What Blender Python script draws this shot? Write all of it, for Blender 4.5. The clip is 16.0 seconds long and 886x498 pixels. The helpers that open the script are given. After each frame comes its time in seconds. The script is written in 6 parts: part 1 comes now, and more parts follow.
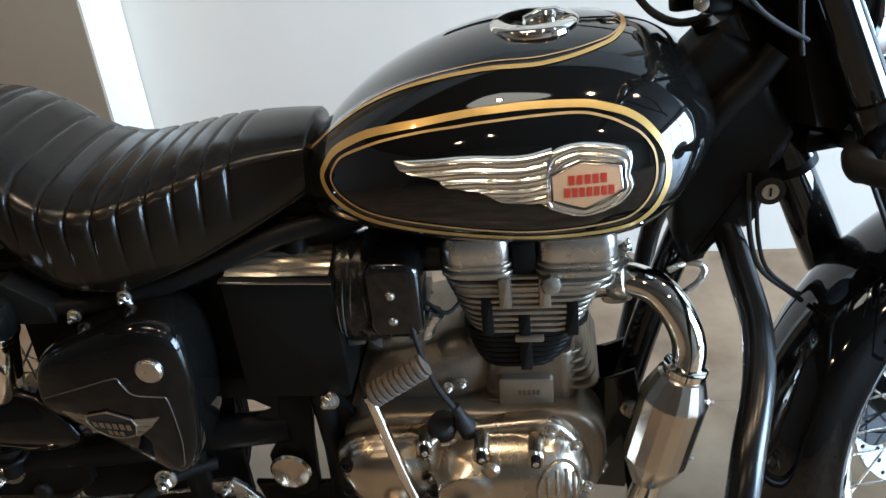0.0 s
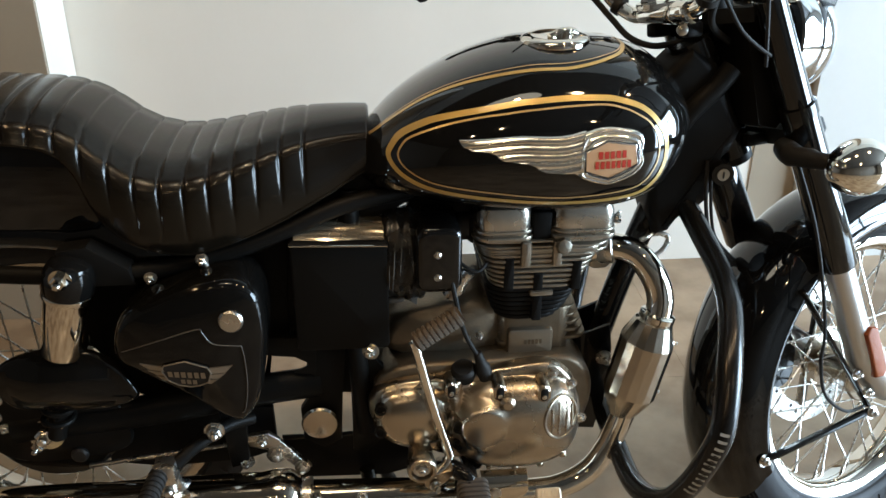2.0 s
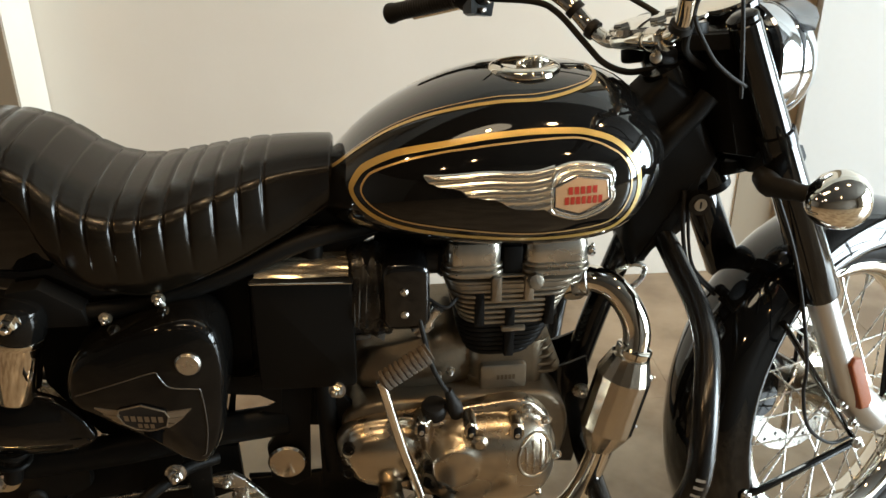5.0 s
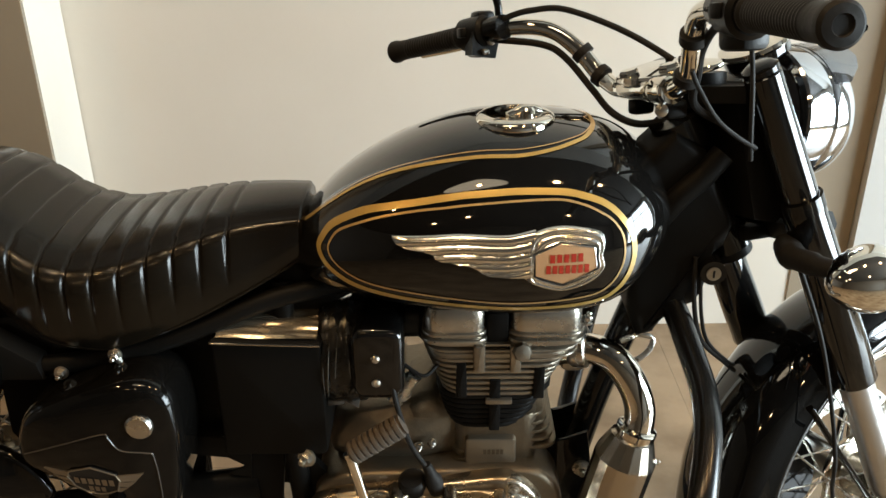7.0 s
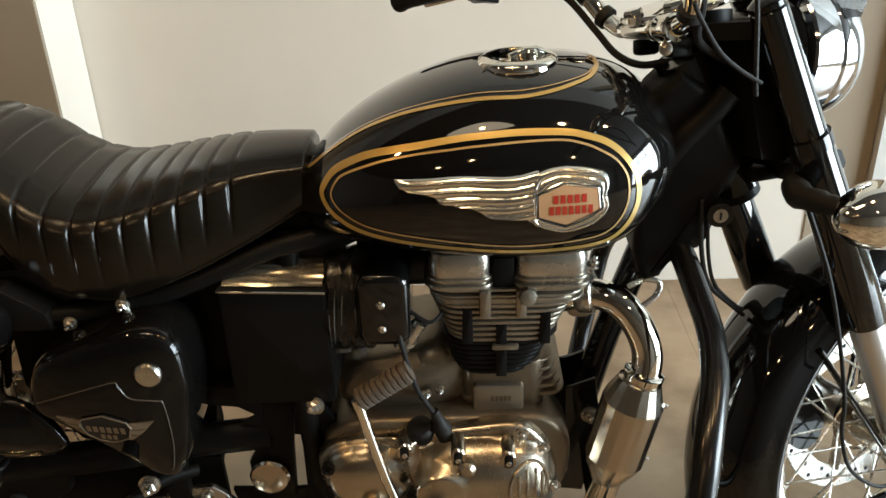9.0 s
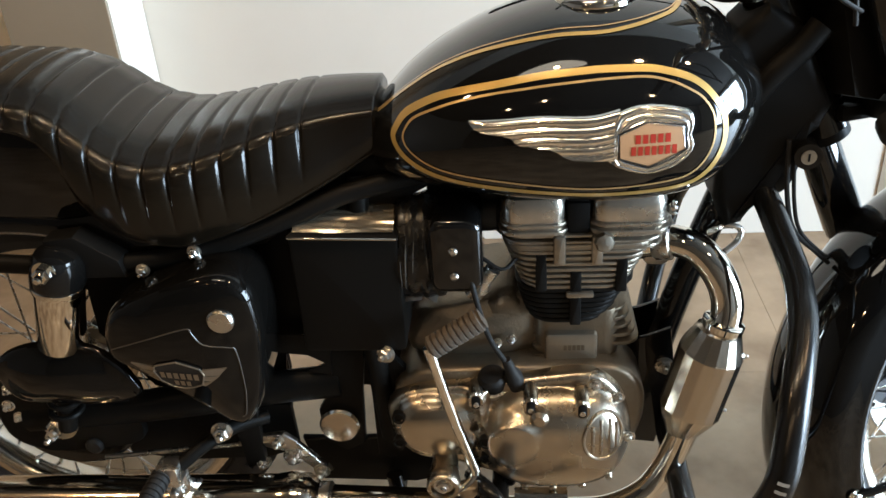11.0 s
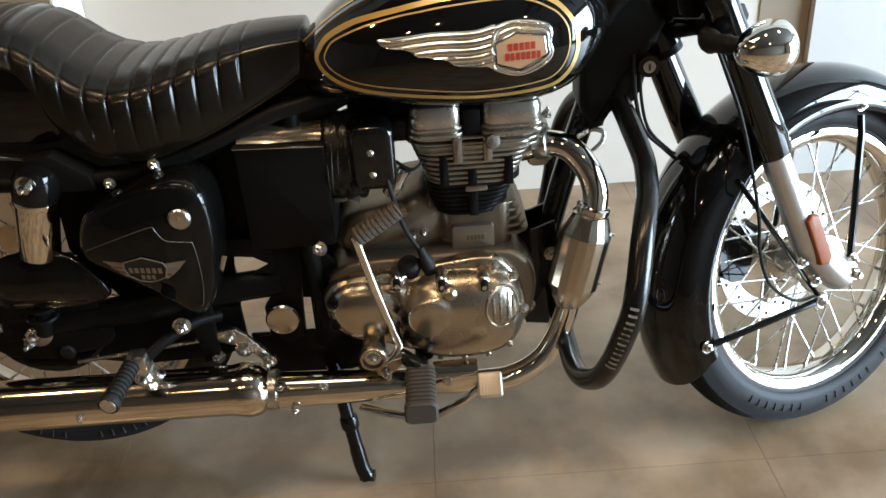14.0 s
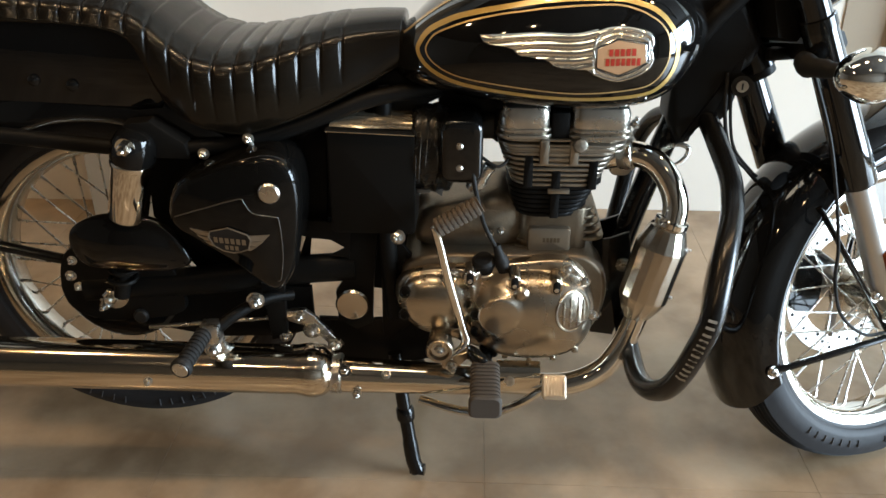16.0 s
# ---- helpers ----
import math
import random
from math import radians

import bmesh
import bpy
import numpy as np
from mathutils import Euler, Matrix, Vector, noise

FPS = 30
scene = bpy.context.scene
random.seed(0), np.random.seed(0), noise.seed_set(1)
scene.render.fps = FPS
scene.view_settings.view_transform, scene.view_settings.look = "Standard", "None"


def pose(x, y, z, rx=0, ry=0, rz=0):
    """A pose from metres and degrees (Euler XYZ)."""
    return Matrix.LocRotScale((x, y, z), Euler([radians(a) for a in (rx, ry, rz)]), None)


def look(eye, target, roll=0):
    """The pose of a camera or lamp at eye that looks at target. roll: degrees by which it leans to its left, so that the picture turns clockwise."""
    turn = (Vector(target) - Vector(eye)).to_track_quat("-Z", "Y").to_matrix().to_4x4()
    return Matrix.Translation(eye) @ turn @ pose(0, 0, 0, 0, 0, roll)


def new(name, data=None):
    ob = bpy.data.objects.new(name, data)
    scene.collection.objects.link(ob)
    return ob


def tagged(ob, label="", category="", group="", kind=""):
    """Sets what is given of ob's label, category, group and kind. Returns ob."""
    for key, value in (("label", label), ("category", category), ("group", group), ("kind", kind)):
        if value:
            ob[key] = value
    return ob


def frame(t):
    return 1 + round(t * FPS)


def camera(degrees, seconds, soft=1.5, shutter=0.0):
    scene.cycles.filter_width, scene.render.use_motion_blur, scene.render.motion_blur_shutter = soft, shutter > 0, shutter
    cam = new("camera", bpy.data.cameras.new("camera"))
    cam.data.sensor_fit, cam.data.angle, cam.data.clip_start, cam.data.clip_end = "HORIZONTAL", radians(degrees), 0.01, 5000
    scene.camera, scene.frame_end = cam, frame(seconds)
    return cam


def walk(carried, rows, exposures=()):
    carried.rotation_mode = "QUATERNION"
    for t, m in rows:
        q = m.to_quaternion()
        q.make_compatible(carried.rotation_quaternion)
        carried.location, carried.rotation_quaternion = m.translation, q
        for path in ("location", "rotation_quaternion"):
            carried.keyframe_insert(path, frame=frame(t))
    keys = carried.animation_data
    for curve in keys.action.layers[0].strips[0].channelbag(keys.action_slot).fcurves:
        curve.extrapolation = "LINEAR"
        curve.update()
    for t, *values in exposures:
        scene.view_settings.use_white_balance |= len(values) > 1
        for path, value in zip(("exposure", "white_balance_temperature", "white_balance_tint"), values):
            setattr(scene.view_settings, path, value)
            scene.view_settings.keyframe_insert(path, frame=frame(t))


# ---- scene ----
cam = camera(54.2, 16.0)
PATH = [
    (0, (0.767, -0.949, 1.147), (0.513, 0.779, 0.171), -6.0),
    (0.5, (0.711, -1.114, 1.168), (0.464, 0.673, 0.304), -5.1),
    (1, (0.556, -1.184, 1.184), (0.456, 0.628, 0.344), -3.6),
    (1.5, (0.508, -1.189, 1.163), (0.645, 0.603, 0.287), -1.3),
    (2, (0.487, -1.196, 1.165), (0.657, 0.589, 0.278), 0.2),
    (2.5, (0.487, -1.194, 1.17), (0.661, 0.597, 0.297), 0.2),
    (3, (0.49, -1.194, 1.173), (0.691, 0.604, 0.323), 0.1),
    (3.2, (0.49, -1.194, 1.17), (0.703, 0.604, 0.322), 0.1),
    (5.3, (0.558, -1.107, 1.204), (0.715, 0.675, 0.31), -0.2),
    (5.5, (0.601, -1.078, 1.21), (0.682, 0.717, 0.332), -0.2),
    (6, (0.654, -1.044, 1.193), (0.657, 0.759, 0.329), 0.1),
    (6.5, (0.665, -1.041, 1.191), (0.654, 0.766, 0.333), -0.1),
    (7, (0.672, -1.034, 1.199), (0.659, 0.776, 0.348), -0.6),
    (7.5, (0.678, -1.025, 1.196), (0.667, 0.787, 0.349), -0.9),
    (8, (0.686, -1.015, 1.191), (0.676, 0.798, 0.348), -0.8),
    (8.5, (0.693, -1.017, 1.199), (0.72, 0.795, 0.352), -1.8),
    (9, (0.686, -1.044, 1.17), (0.635, 0.735, 0.258), -2.0),
    (9.2, (0.68, -1.048, 1.156), (0.575, 0.691, 0.174), -2.4),
    (11.3, (0.655, -1.023, 1.137), (0.489, 0.706, 0.146), -4.0),
    (11.5, (0.68, -1.019, 1.12), (0.561, 0.705, 0.113), -4.7),
    (12, (0.707, -1.026, 1.122), (0.597, 0.686, 0.094), -5.3),
    (12.5, (0.7, -1.034, 1.111), (0.564, 0.666, 0.066), -5.0),
    (13, (0.718, -1.064, 1.101), (0.624, 0.641, 0.059), -6.0),
    (13.5, (0.711, -1.149, 1.115), (0.682, 0.581, 0.113), -5.7),
    (14, (0.679, -1.316, 1.116), (0.676, 0.432, 0.144), -4.2),
    (14.5, (0.666, -1.34, 1.118), (0.657, 0.426, 0.178), -3.1),
    (15, (0.633, -1.346, 1.109), (0.644, 0.457, 0.245), -0.9),
    (15.5, (0.618, -1.345, 1.119), (0.592, 0.473, 0.286), 0.6),
    (16, (0.605, -1.351, 1.089), (0.534, 0.422, 0.165), 0.1),
]
walk(cam, [(t, look(eye, target, roll)) for t, eye, target, roll in PATH],
     [(0, 0.58, 5550, 9), (1.0, 0.49, 5800, 9), (1.5, 0.40, 5850, 8), (2.0, 0.42, 6150, 8), (3.2, 0.41, 6500, 8), (5.3, 0.34, 7250, 10), (9.2, 0.31, 7100, 10), (11.3, 0.72, 6100, 10), (12.0, 0.79, 5950, 10), (13.0, 0.92, 5850, 10), (13.5, 0.62, 6050, 10), (14.5, 0.48, 6350, 10), (16.0, 0.57, 6450, 10)])

# ---- light ----
world = bpy.data.worlds.new("sky")
scene.world = world
world.use_nodes = True
wn = world.node_tree.nodes
sky = wn.new("ShaderNodeTexSky")
sky.sky_type, sky.sun_disc, sky.sun_elevation, sky.sun_rotation = "NISHITA", False, radians(40), radians(120)
world.node_tree.links.new(sky.outputs[0], wn["Background"].inputs[0])
wn["Background"].inputs[1].default_value = 0.12

FLOOR = -0.014
CEIL = 2.75
WALL_Y = 1.05
DOWNLIGHTS = [(0.34, -0.64), (1.23, -0.56), (2.09, -0.42), (-1.14, -0.60), (-0.14, -2.50), (-0.93, -2.70), (1.74, -2.52)]


def lamp(name, kind, energy, colour, m, **kw):
    d = bpy.data.lights.new(name, kind)
    d.energy, d.color = energy, colour
    if kind == "AREA":
        d.shape, d.size, d.size_y = "RECTANGLE", kw["size"], kw["size_y"]
    else:
        d.shadow_soft_size, d.spot_size, d.spot_blend = 0.05, radians(kw["cone"]), 0.6
    ob = new(name, d)
    ob.matrix_world = m
    return ob


for lx, ly in DOWNLIGHTS:
    lamp("downlight_beam", "SPOT", 7 if ly < -2 else (20 if lx < 1 else 15), (1.0, 0.60, 0.26), look((lx, ly, CEIL - 0.03), (lx, ly + 0.001, 0)), cone=150)
lamp("window_daylight", "AREA", 640, (0.66, 0.84, 1.0), look((5.56, -1.20, 1.32), (0.0, -1.20, 1.32)), size=3.0, size_y=2.4)


# ---- materials ----
def material(name, base, rough=0.5, metal=0.0, coat=0.0, grain=0.0, grain_scale=60, vary=0.0, vary_scale=4, bump=0.0, spec=0.5, tint=None, stretch=None, emit=0.0, transmission=0.0, rough_vary=0.0, contrast=None, coat_ior=1.5, placed=False):
    m = bpy.data.materials.new(name)
    m.use_nodes = True
    nt = m.node_tree
    b = nt.nodes["Principled BSDF"]
    b.inputs["Base Color"].default_value = (*base, 1)
    b.inputs["Roughness"].default_value = rough
    b.inputs["Metallic"].default_value = metal
    b.inputs["Coat Weight"].default_value = coat
    b.inputs["Coat Roughness"].default_value = 0.03
    b.inputs["Coat IOR"].default_value = coat_ior
    b.inputs["Specular IOR Level"].default_value = spec
    b.inputs["Transmission Weight"].default_value = transmission
    if emit:
        b.inputs["Emission Color"].default_value = (*base, 1)
        b.inputs["Emission Strength"].default_value = emit
    if grain or vary or bump or rough_vary:
        co = nt.nodes.new("ShaderNodeTexCoord")
        src = nt.nodes.new("ShaderNodeNewGeometry").outputs["Position"] if placed else co.outputs["Object"]
        if stretch:
            mp = nt.nodes.new("ShaderNodeMapping")
            mp.inputs["Scale"].default_value = stretch
            nt.links.new(src, mp.inputs["Vector"])
            src = mp.outputs["Vector"]
        big = nt.nodes.new("ShaderNodeTexNoise")
        big.inputs["Scale"].default_value, big.inputs["Detail"].default_value = vary_scale, 5
        fine = nt.nodes.new("ShaderNodeTexNoise")
        fine.inputs["Scale"].default_value, fine.inputs["Detail"].default_value = grain_scale, 3
        nt.links.new(src, big.inputs["Vector"])
        nt.links.new(src, fine.inputs["Vector"])
        t2 = tint or tuple(c * 0.6 for c in base)
        mix = nt.nodes.new("ShaderNodeMix")
        mix.data_type = "RGBA"
        mix.inputs["A"].default_value, mix.inputs["B"].default_value = (*base, 1), (*t2, 1)
        add = nt.nodes.new("ShaderNodeMath")
        add.operation = "MULTIPLY_ADD"
        blot = big.outputs[0]
        if contrast:
            mr = nt.nodes.new("ShaderNodeMapRange")
            mr.inputs["From Min"].default_value, mr.inputs["From Max"].default_value = contrast
            nt.links.new(blot, mr.inputs["Value"])
            blot = mr.outputs["Result"]
        nt.links.new(blot, add.inputs[0])
        add.inputs[1].default_value = vary
        g2 = nt.nodes.new("ShaderNodeMath")
        g2.operation = "MULTIPLY"
        nt.links.new(fine.outputs[0], g2.inputs[0])
        g2.inputs[1].default_value = grain
        nt.links.new(g2.outputs[0], add.inputs[2])
        nt.links.new(add.outputs[0], mix.inputs["Factor"])
        nt.links.new(mix.outputs["Result"], b.inputs["Base Color"])
        if rough_vary:
            r2 = nt.nodes.new("ShaderNodeMath")
            r2.operation = "MULTIPLY_ADD"
            nt.links.new(big.outputs[0], r2.inputs[0])
            r2.inputs[1].default_value, r2.inputs[2].default_value = rough_vary, rough - rough_vary * 0.5
            nt.links.new(r2.outputs[0], b.inputs["Roughness"])
        if bump:
            bp = nt.nodes.new("ShaderNodeBump")
            bp.inputs["Strength"].default_value, bp.inputs["Distance"].default_value = bump, 0.002
            nt.links.new(fine.outputs[0], bp.inputs["Height"])
            nt.links.new(bp.outputs[0], b.inputs["Normal"])
    return m


M_BLACK = material("black_gloss_paint", (0.0035, 0.0034, 0.0033), 0.07, spec=0.08, coat=1.0, coat_ior=1.47, rough_vary=0.06, vary_scale=8)
M_TANK = material("polished_tank_enamel", (0.0045, 0.0043, 0.004), 0.07, spec=0.08, coat=1.0, coat_ior=1.52, rough_vary=0.05, vary_scale=8)
M_COVER = material("black_panel_enamel", (0.0035, 0.0033, 0.003), 0.10, spec=0.06, coat=1.0, coat_ior=1.33, rough_vary=0.05, vary_scale=10)
M_FRAME = material("black_frame_paint", (0.0045, 0.0043, 0.004), 0.16, coat=0.4, rough_vary=0.10, vary_scale=20, spec=0.12)
M_GUARD = material("semi_gloss_guard_paint", (0.0055, 0.0053, 0.0051), 0.24, spec=0.40, rough_vary=0.12, vary_scale=25, grain=0.3, grain_scale=160)
M_MATT = material("black_plastic", (0.013, 0.013, 0.013), 0.42, spec=0.35, grain=0.5, grain_scale=300, bump=0.1)
M_SWITCH = material("black_switch_plastic", (0.007, 0.007, 0.007), 0.38, spec=0.22, grain=0.5, grain_scale=300, bump=0.1)
M_RUBBER = material("black_rubber", (0.010, 0.0094, 0.0086), 0.55, spec=0.16, grain=0.6, grain_scale=200, vary=0.4, vary_scale=12, tint=(0.022, 0.021, 0.020), bump=0.15)
M_TYRE = material("tyre_rubber", (0.014, 0.0145, 0.016), 0.6, spec=0.3, vary=0.8, vary_scale=9, tint=(0.028, 0.028, 0.030), grain=0.3, bump=0.2)
M_LETTER = material("raised_tyre_lettering", (0.060, 0.060, 0.063), 0.55, spec=0.3, grain=0.3)
M_VINYL = material("black_vinyl", (0.0040, 0.0029, 0.0018), 0.22, spec=0.33, grain=0.5, grain_scale=420, bump=0.08, vary=0.3, vary_scale=9, tint=(0.0105, 0.0078, 0.0048), rough_vary=0.10)
M_BRIGHT = material("bright_chrome", (0.55, 0.56, 0.58), 0.07, metal=1.0, rough_vary=0.05, vary_scale=14)
M_CHROME = material("chrome", (0.78, 0.735, 0.655), 0.05, metal=1.0, rough_vary=0.05, vary_scale=14)
# Exhaust chrome with the warm reflection of the lamps tinted into its colour.
M_MUFFLER = material("lamp_tinted_chrome", (0.74, 0.665, 0.55), 0.10, metal=1.0, rough_vary=0.08, vary_scale=9)
# Rear rim chrome; the shade around the rear wheel is put into its colour.
M_RIM = material("shaded_rim_chrome", (0.50, 0.455, 0.385), 0.17, metal=1.0, rough_vary=0.15, vary_scale=12)
M_STEEL = material("zinc_steel", (0.58, 0.56, 0.52), 0.28, metal=1.0, rough_vary=0.2, vary_scale=60)
M_ALU = material("polished_aluminium", (0.52, 0.455, 0.365), 0.27, metal=1.0, vary=0.8, vary_scale=16, contrast=(0.35, 0.68), tint=(0.33, 0.28, 0.215), grain=0.2, grain_scale=120, bump=0.05, rough_vary=0.22)
M_CAST = material("cast_aluminium", (0.43, 0.39, 0.325), 0.31, metal=0.85, vary=0.8, vary_scale=24, contrast=(0.36, 0.66), tint=(0.27, 0.24, 0.195), grain=0.3, grain_scale=260, bump=0.3, rough_vary=0.2)
M_ROCKER = material("buffed_cover_aluminium", (0.62, 0.585, 0.52), 0.27, metal=0.9, vary=0.8, vary_scale=17, contrast=(0.36, 0.66), tint=(0.38, 0.345, 0.29), rough_vary=0.18, grain=0.2, grain_scale=180, bump=0.08)
M_PLATE = material("worn_plate_aluminium", (0.34, 0.30, 0.24), 0.34, metal=0.8, vary=0.6, vary_scale=40, tint=(0.22, 0.19, 0.145), grain=0.2, grain_scale=200)
M_SLIDER = material("satin_aluminium", (0.60, 0.595, 0.58), 0.34, metal=0.85, vary=0.2, vary_scale=20)
M_FIN = material("black_fin_paint", (0.0055, 0.0053, 0.005), 0.50, spec=0.14, grain=0.4, grain_scale=150, bump=0.15)
M_GOLD = material("gold_pinstripe", (0.56, 0.365, 0.105), 0.34, metal=0.35, coat=0.6, vary=0.2, vary_scale=30)
M_LINE = material("thin_tan_line", (0.52, 0.33, 0.14), 0.34, metal=0.3, coat=0.5)
M_PEG = material("dark_grey_rubber", (0.072, 0.056, 0.042), 0.6, vary=0.5, vary_scale=30, tint=(0.03, 0.026, 0.022), grain=0.3, grain_scale=200, bump=0.15)
M_PAD = material("pale_pedal_plate", (0.74, 0.64, 0.50), 0.36, metal=0.7, vary=0.3, vary_scale=40)
M_DARKLINE = material("faded_line", (0.045, 0.036, 0.028), 0.45, coat=0.4)
M_PEWTER = material("aged_badge_metal", (0.30, 0.255, 0.195), 0.35, metal=0.8, vary=0.4, vary_scale=60)
M_KICK = material("grey_brown_rubber", (0.105, 0.080, 0.058), 0.6, vary=0.5, vary_scale=30, grain=0.3, grain_scale=200)
M_PANEL = material("frosted_lamp_plate", (1.0, 0.86, 0.66), 0.5, emit=3.2)
M_BADGE = material("badge_plate", (0.50, 0.29, 0.15), 0.4, vary=0.2, vary_scale=40, coat=0.3)
M_RED = material("red_enamel", (0.40, 0.03, 0.015), 0.35, coat=0.4)
M_SILVERINK = material("silver_print", (0.40, 0.40, 0.38), 0.4, metal=0.3)
M_WING = material("stamped_badge_metal", (0.90, 0.87, 0.81), 0.19, metal=1.0, rough_vary=0.1, vary_scale=30)
M_ORANGE = material("orange_reflector", (0.25, 0.055, 0.008), 0.42, spec=0.25, coat=0.08, grain=0.4, grain_scale=500, bump=0.4)
M_GLASS = material("lamp_glass", (0.95, 0.97, 0.98), 0.02, transmission=1.0)
M_WALL = material("wall_paint", (0.66, 0.61, 0.535), 0.62, vary=0.6, vary_scale=2.2, contrast=(0.3, 0.7), tint=(0.59, 0.535, 0.455), grain=0.12, grain_scale=90, bump=0.05)
M_TAN = material("tan_wall", (0.30, 0.238, 0.165), 0.6, vary=0.4, vary_scale=2, grain=0.12, grain_scale=90, bump=0.05)
M_WHITE = material("white_paint", (0.58, 0.57, 0.54), 0.6, vary=0.2, vary_scale=2, grain=0.1)
M_TILE = material("floor_tile", (0.37, 0.272, 0.175), 0.20, vary=0.9, vary_scale=4.5, contrast=(0.36, 0.66), tint=(0.19, 0.128, 0.075), grain=0.25, grain_scale=40, rough_vary=0.14, placed=True)
M_GROUT = material("grout", (0.32, 0.25, 0.175), 0.7)
M_DARK = material("dark_ceiling_paint", (0.040, 0.034, 0.029), 0.8, vary=0.4, vary_scale=2)
M_BROWN = material("brown_panelling", (0.060, 0.043, 0.028), 0.6, vary=0.5, vary_scale=2)
M_LAMP = material("lamp_glow", (1.0, 0.84, 0.60), emit=150.0)
M_SATIN = material("satin_black_frame", (0.0062, 0.0057, 0.0050), 0.45, spec=0.10, grain=0.3, grain_scale=90, rough_vary=0.15)
# Duller cast metal, darkened in colour for the shade low on the engine.
M_DULL = material("dull_shaded_aluminium", (0.25, 0.205, 0.15), 0.42, metal=0.8, vary=0.7, vary_scale=16, contrast=(0.3, 0.7), tint=(0.14, 0.115, 0.08), grain=0.3, grain_scale=240, bump=0.3)
M_CAT = material("brushed_exhaust_steel", (0.54, 0.48, 0.40), 0.2, metal=1.0, rough_vary=0.16, vary_scale=24)
M_WRAPPED = material("film_wrapped_rubber", (0.008, 0.0078, 0.0075), 0.26, spec=0.35, rough_vary=0.3, vary_scale=60)
M_FOLD = material("folded_clear_film", (0.10, 0.098, 0.092), 0.25, spec=0.5, vary=0.6, vary_scale=70, tint=(0.03, 0.03, 0.03))
M_WRAP = material("crumpled_wrap", (0.80, 0.68, 0.50), 0.24, metal=0.9, rough_vary=0.2, vary_scale=50)
M_ALUFRAME = material("window_aluminium", (0.30, 0.30, 0.31), 0.4, metal=0.7)


# ---- mesh tools ----
def finish(bm, smooth=35):
    bmesh.ops.recalc_face_normals(bm, faces=bm.faces)
    for f in bm.faces:
        f.smooth = True
    for e in bm.edges:
        if len(e.link_faces) == 2 and e.calc_face_angle(0) > radians(smooth):
            e.smooth = False
    return bm


def part(name, bm, mat, parent, label="", smooth=35):
    finish(bm, smooth)
    me = bpy.data.meshes.new(name)
    bm.to_mesh(me)
    bm.free()
    me.materials.append(mat)
    ob = new(name, me)
    if parent:
        ob.parent = parent
    if label:
        tagged(ob, label)
    return ob


def empty(name, label, category, at=(0, 0, 0), group="", kind=""):
    ob = new(name)
    ob.empty_display_size = 0.05
    ob.location = at
    return tagged(ob, label, category, group, kind)


def box(x0, x1, y0, y1, z0, z1, bevel=0.0, seg=2, bm=None):
    bm = bm or bmesh.new()
    vs = [bm.verts.new((x, y, z)) for x in (x0, x1) for y in (y0, y1) for z in (z0, z1)]
    for q in ((0, 1, 3, 2), (4, 6, 7, 5), (0, 4, 5, 1), (2, 3, 7, 6), (0, 2, 6, 4), (1, 5, 7, 3)):
        bm.faces.new([vs[i] for i in q])
    if bevel:
        bmesh.ops.bevel(bm, geom=list({e for v in vs for e in v.link_edges}), offset=bevel, segments=seg, profile=0.5, affect="EDGES")
    return bm


def spline(pts, n=8, closed=False):
    """Points of any dimension, rounded by a Catmull-Rom curve."""
    P = [np.array(p, float) for p in pts]
    if closed:
        P = [P[-1], *P, P[0], P[1]]
    else:
        P = [2 * P[0] - P[1], *P, 2 * P[-1] - P[-2]]
    out = []
    for i in range(1, len(P) - 2):
        a, b, c, d = P[i - 1:i + 3]
        for k in range(n):
            t = k / n
            out.append(0.5 * (2 * b + (c - a) * t + (2 * a - 5 * b + 4 * c - d) * t * t + (3 * b - a - 3 * c + d) * t ** 3))
    if not closed:
        out.append(P[-2])
    return out


def sweep(path, radius, segs=14, closed=False, caps=True, bm=None, flat=1.0):
    """A tube along a path; radius a number or one for each point."""
    bm = bm or bmesh.new()
    P = [Vector(p) for p in path]
    n = len(P)
    R = [radius] * n if isinstance(radius, (int, float)) else list(radius)
    T = []
    for i in range(n):
        a, b = (P[(i - 1) % n], P[(i + 1) % n]) if closed else (P[max(i - 1, 0)], P[min(i + 1, n - 1)])
        T.append((b - a).normalized())
    up = Vector((0, 0, 1)) if abs(T[0].z) < 0.9 else Vector((1, 0, 0))
    u = (up - T[0] * up.dot(T[0])).normalized()
    rings = []
    for i in range(n):
        u = (u - T[i] * u.dot(T[i])).normalized()
        w = T[i].cross(u)
        rings.append([bm.verts.new(P[i] + (u * math.cos(2 * math.pi * k / segs) * flat + w * math.sin(2 * math.pi * k / segs)) * R[i]) for k in range(segs)])
    for i in range(n if closed else n - 1):
        A, B = rings[i], rings[(i + 1) % n]
        for k in range(segs):
            bm.faces.new((A[k], A[(k + 1) % segs], B[(k + 1) % segs], B[k]))
    if caps and not closed:
        bm.faces.new(rings[0])
        bm.faces.new(rings[-1])
    return bm


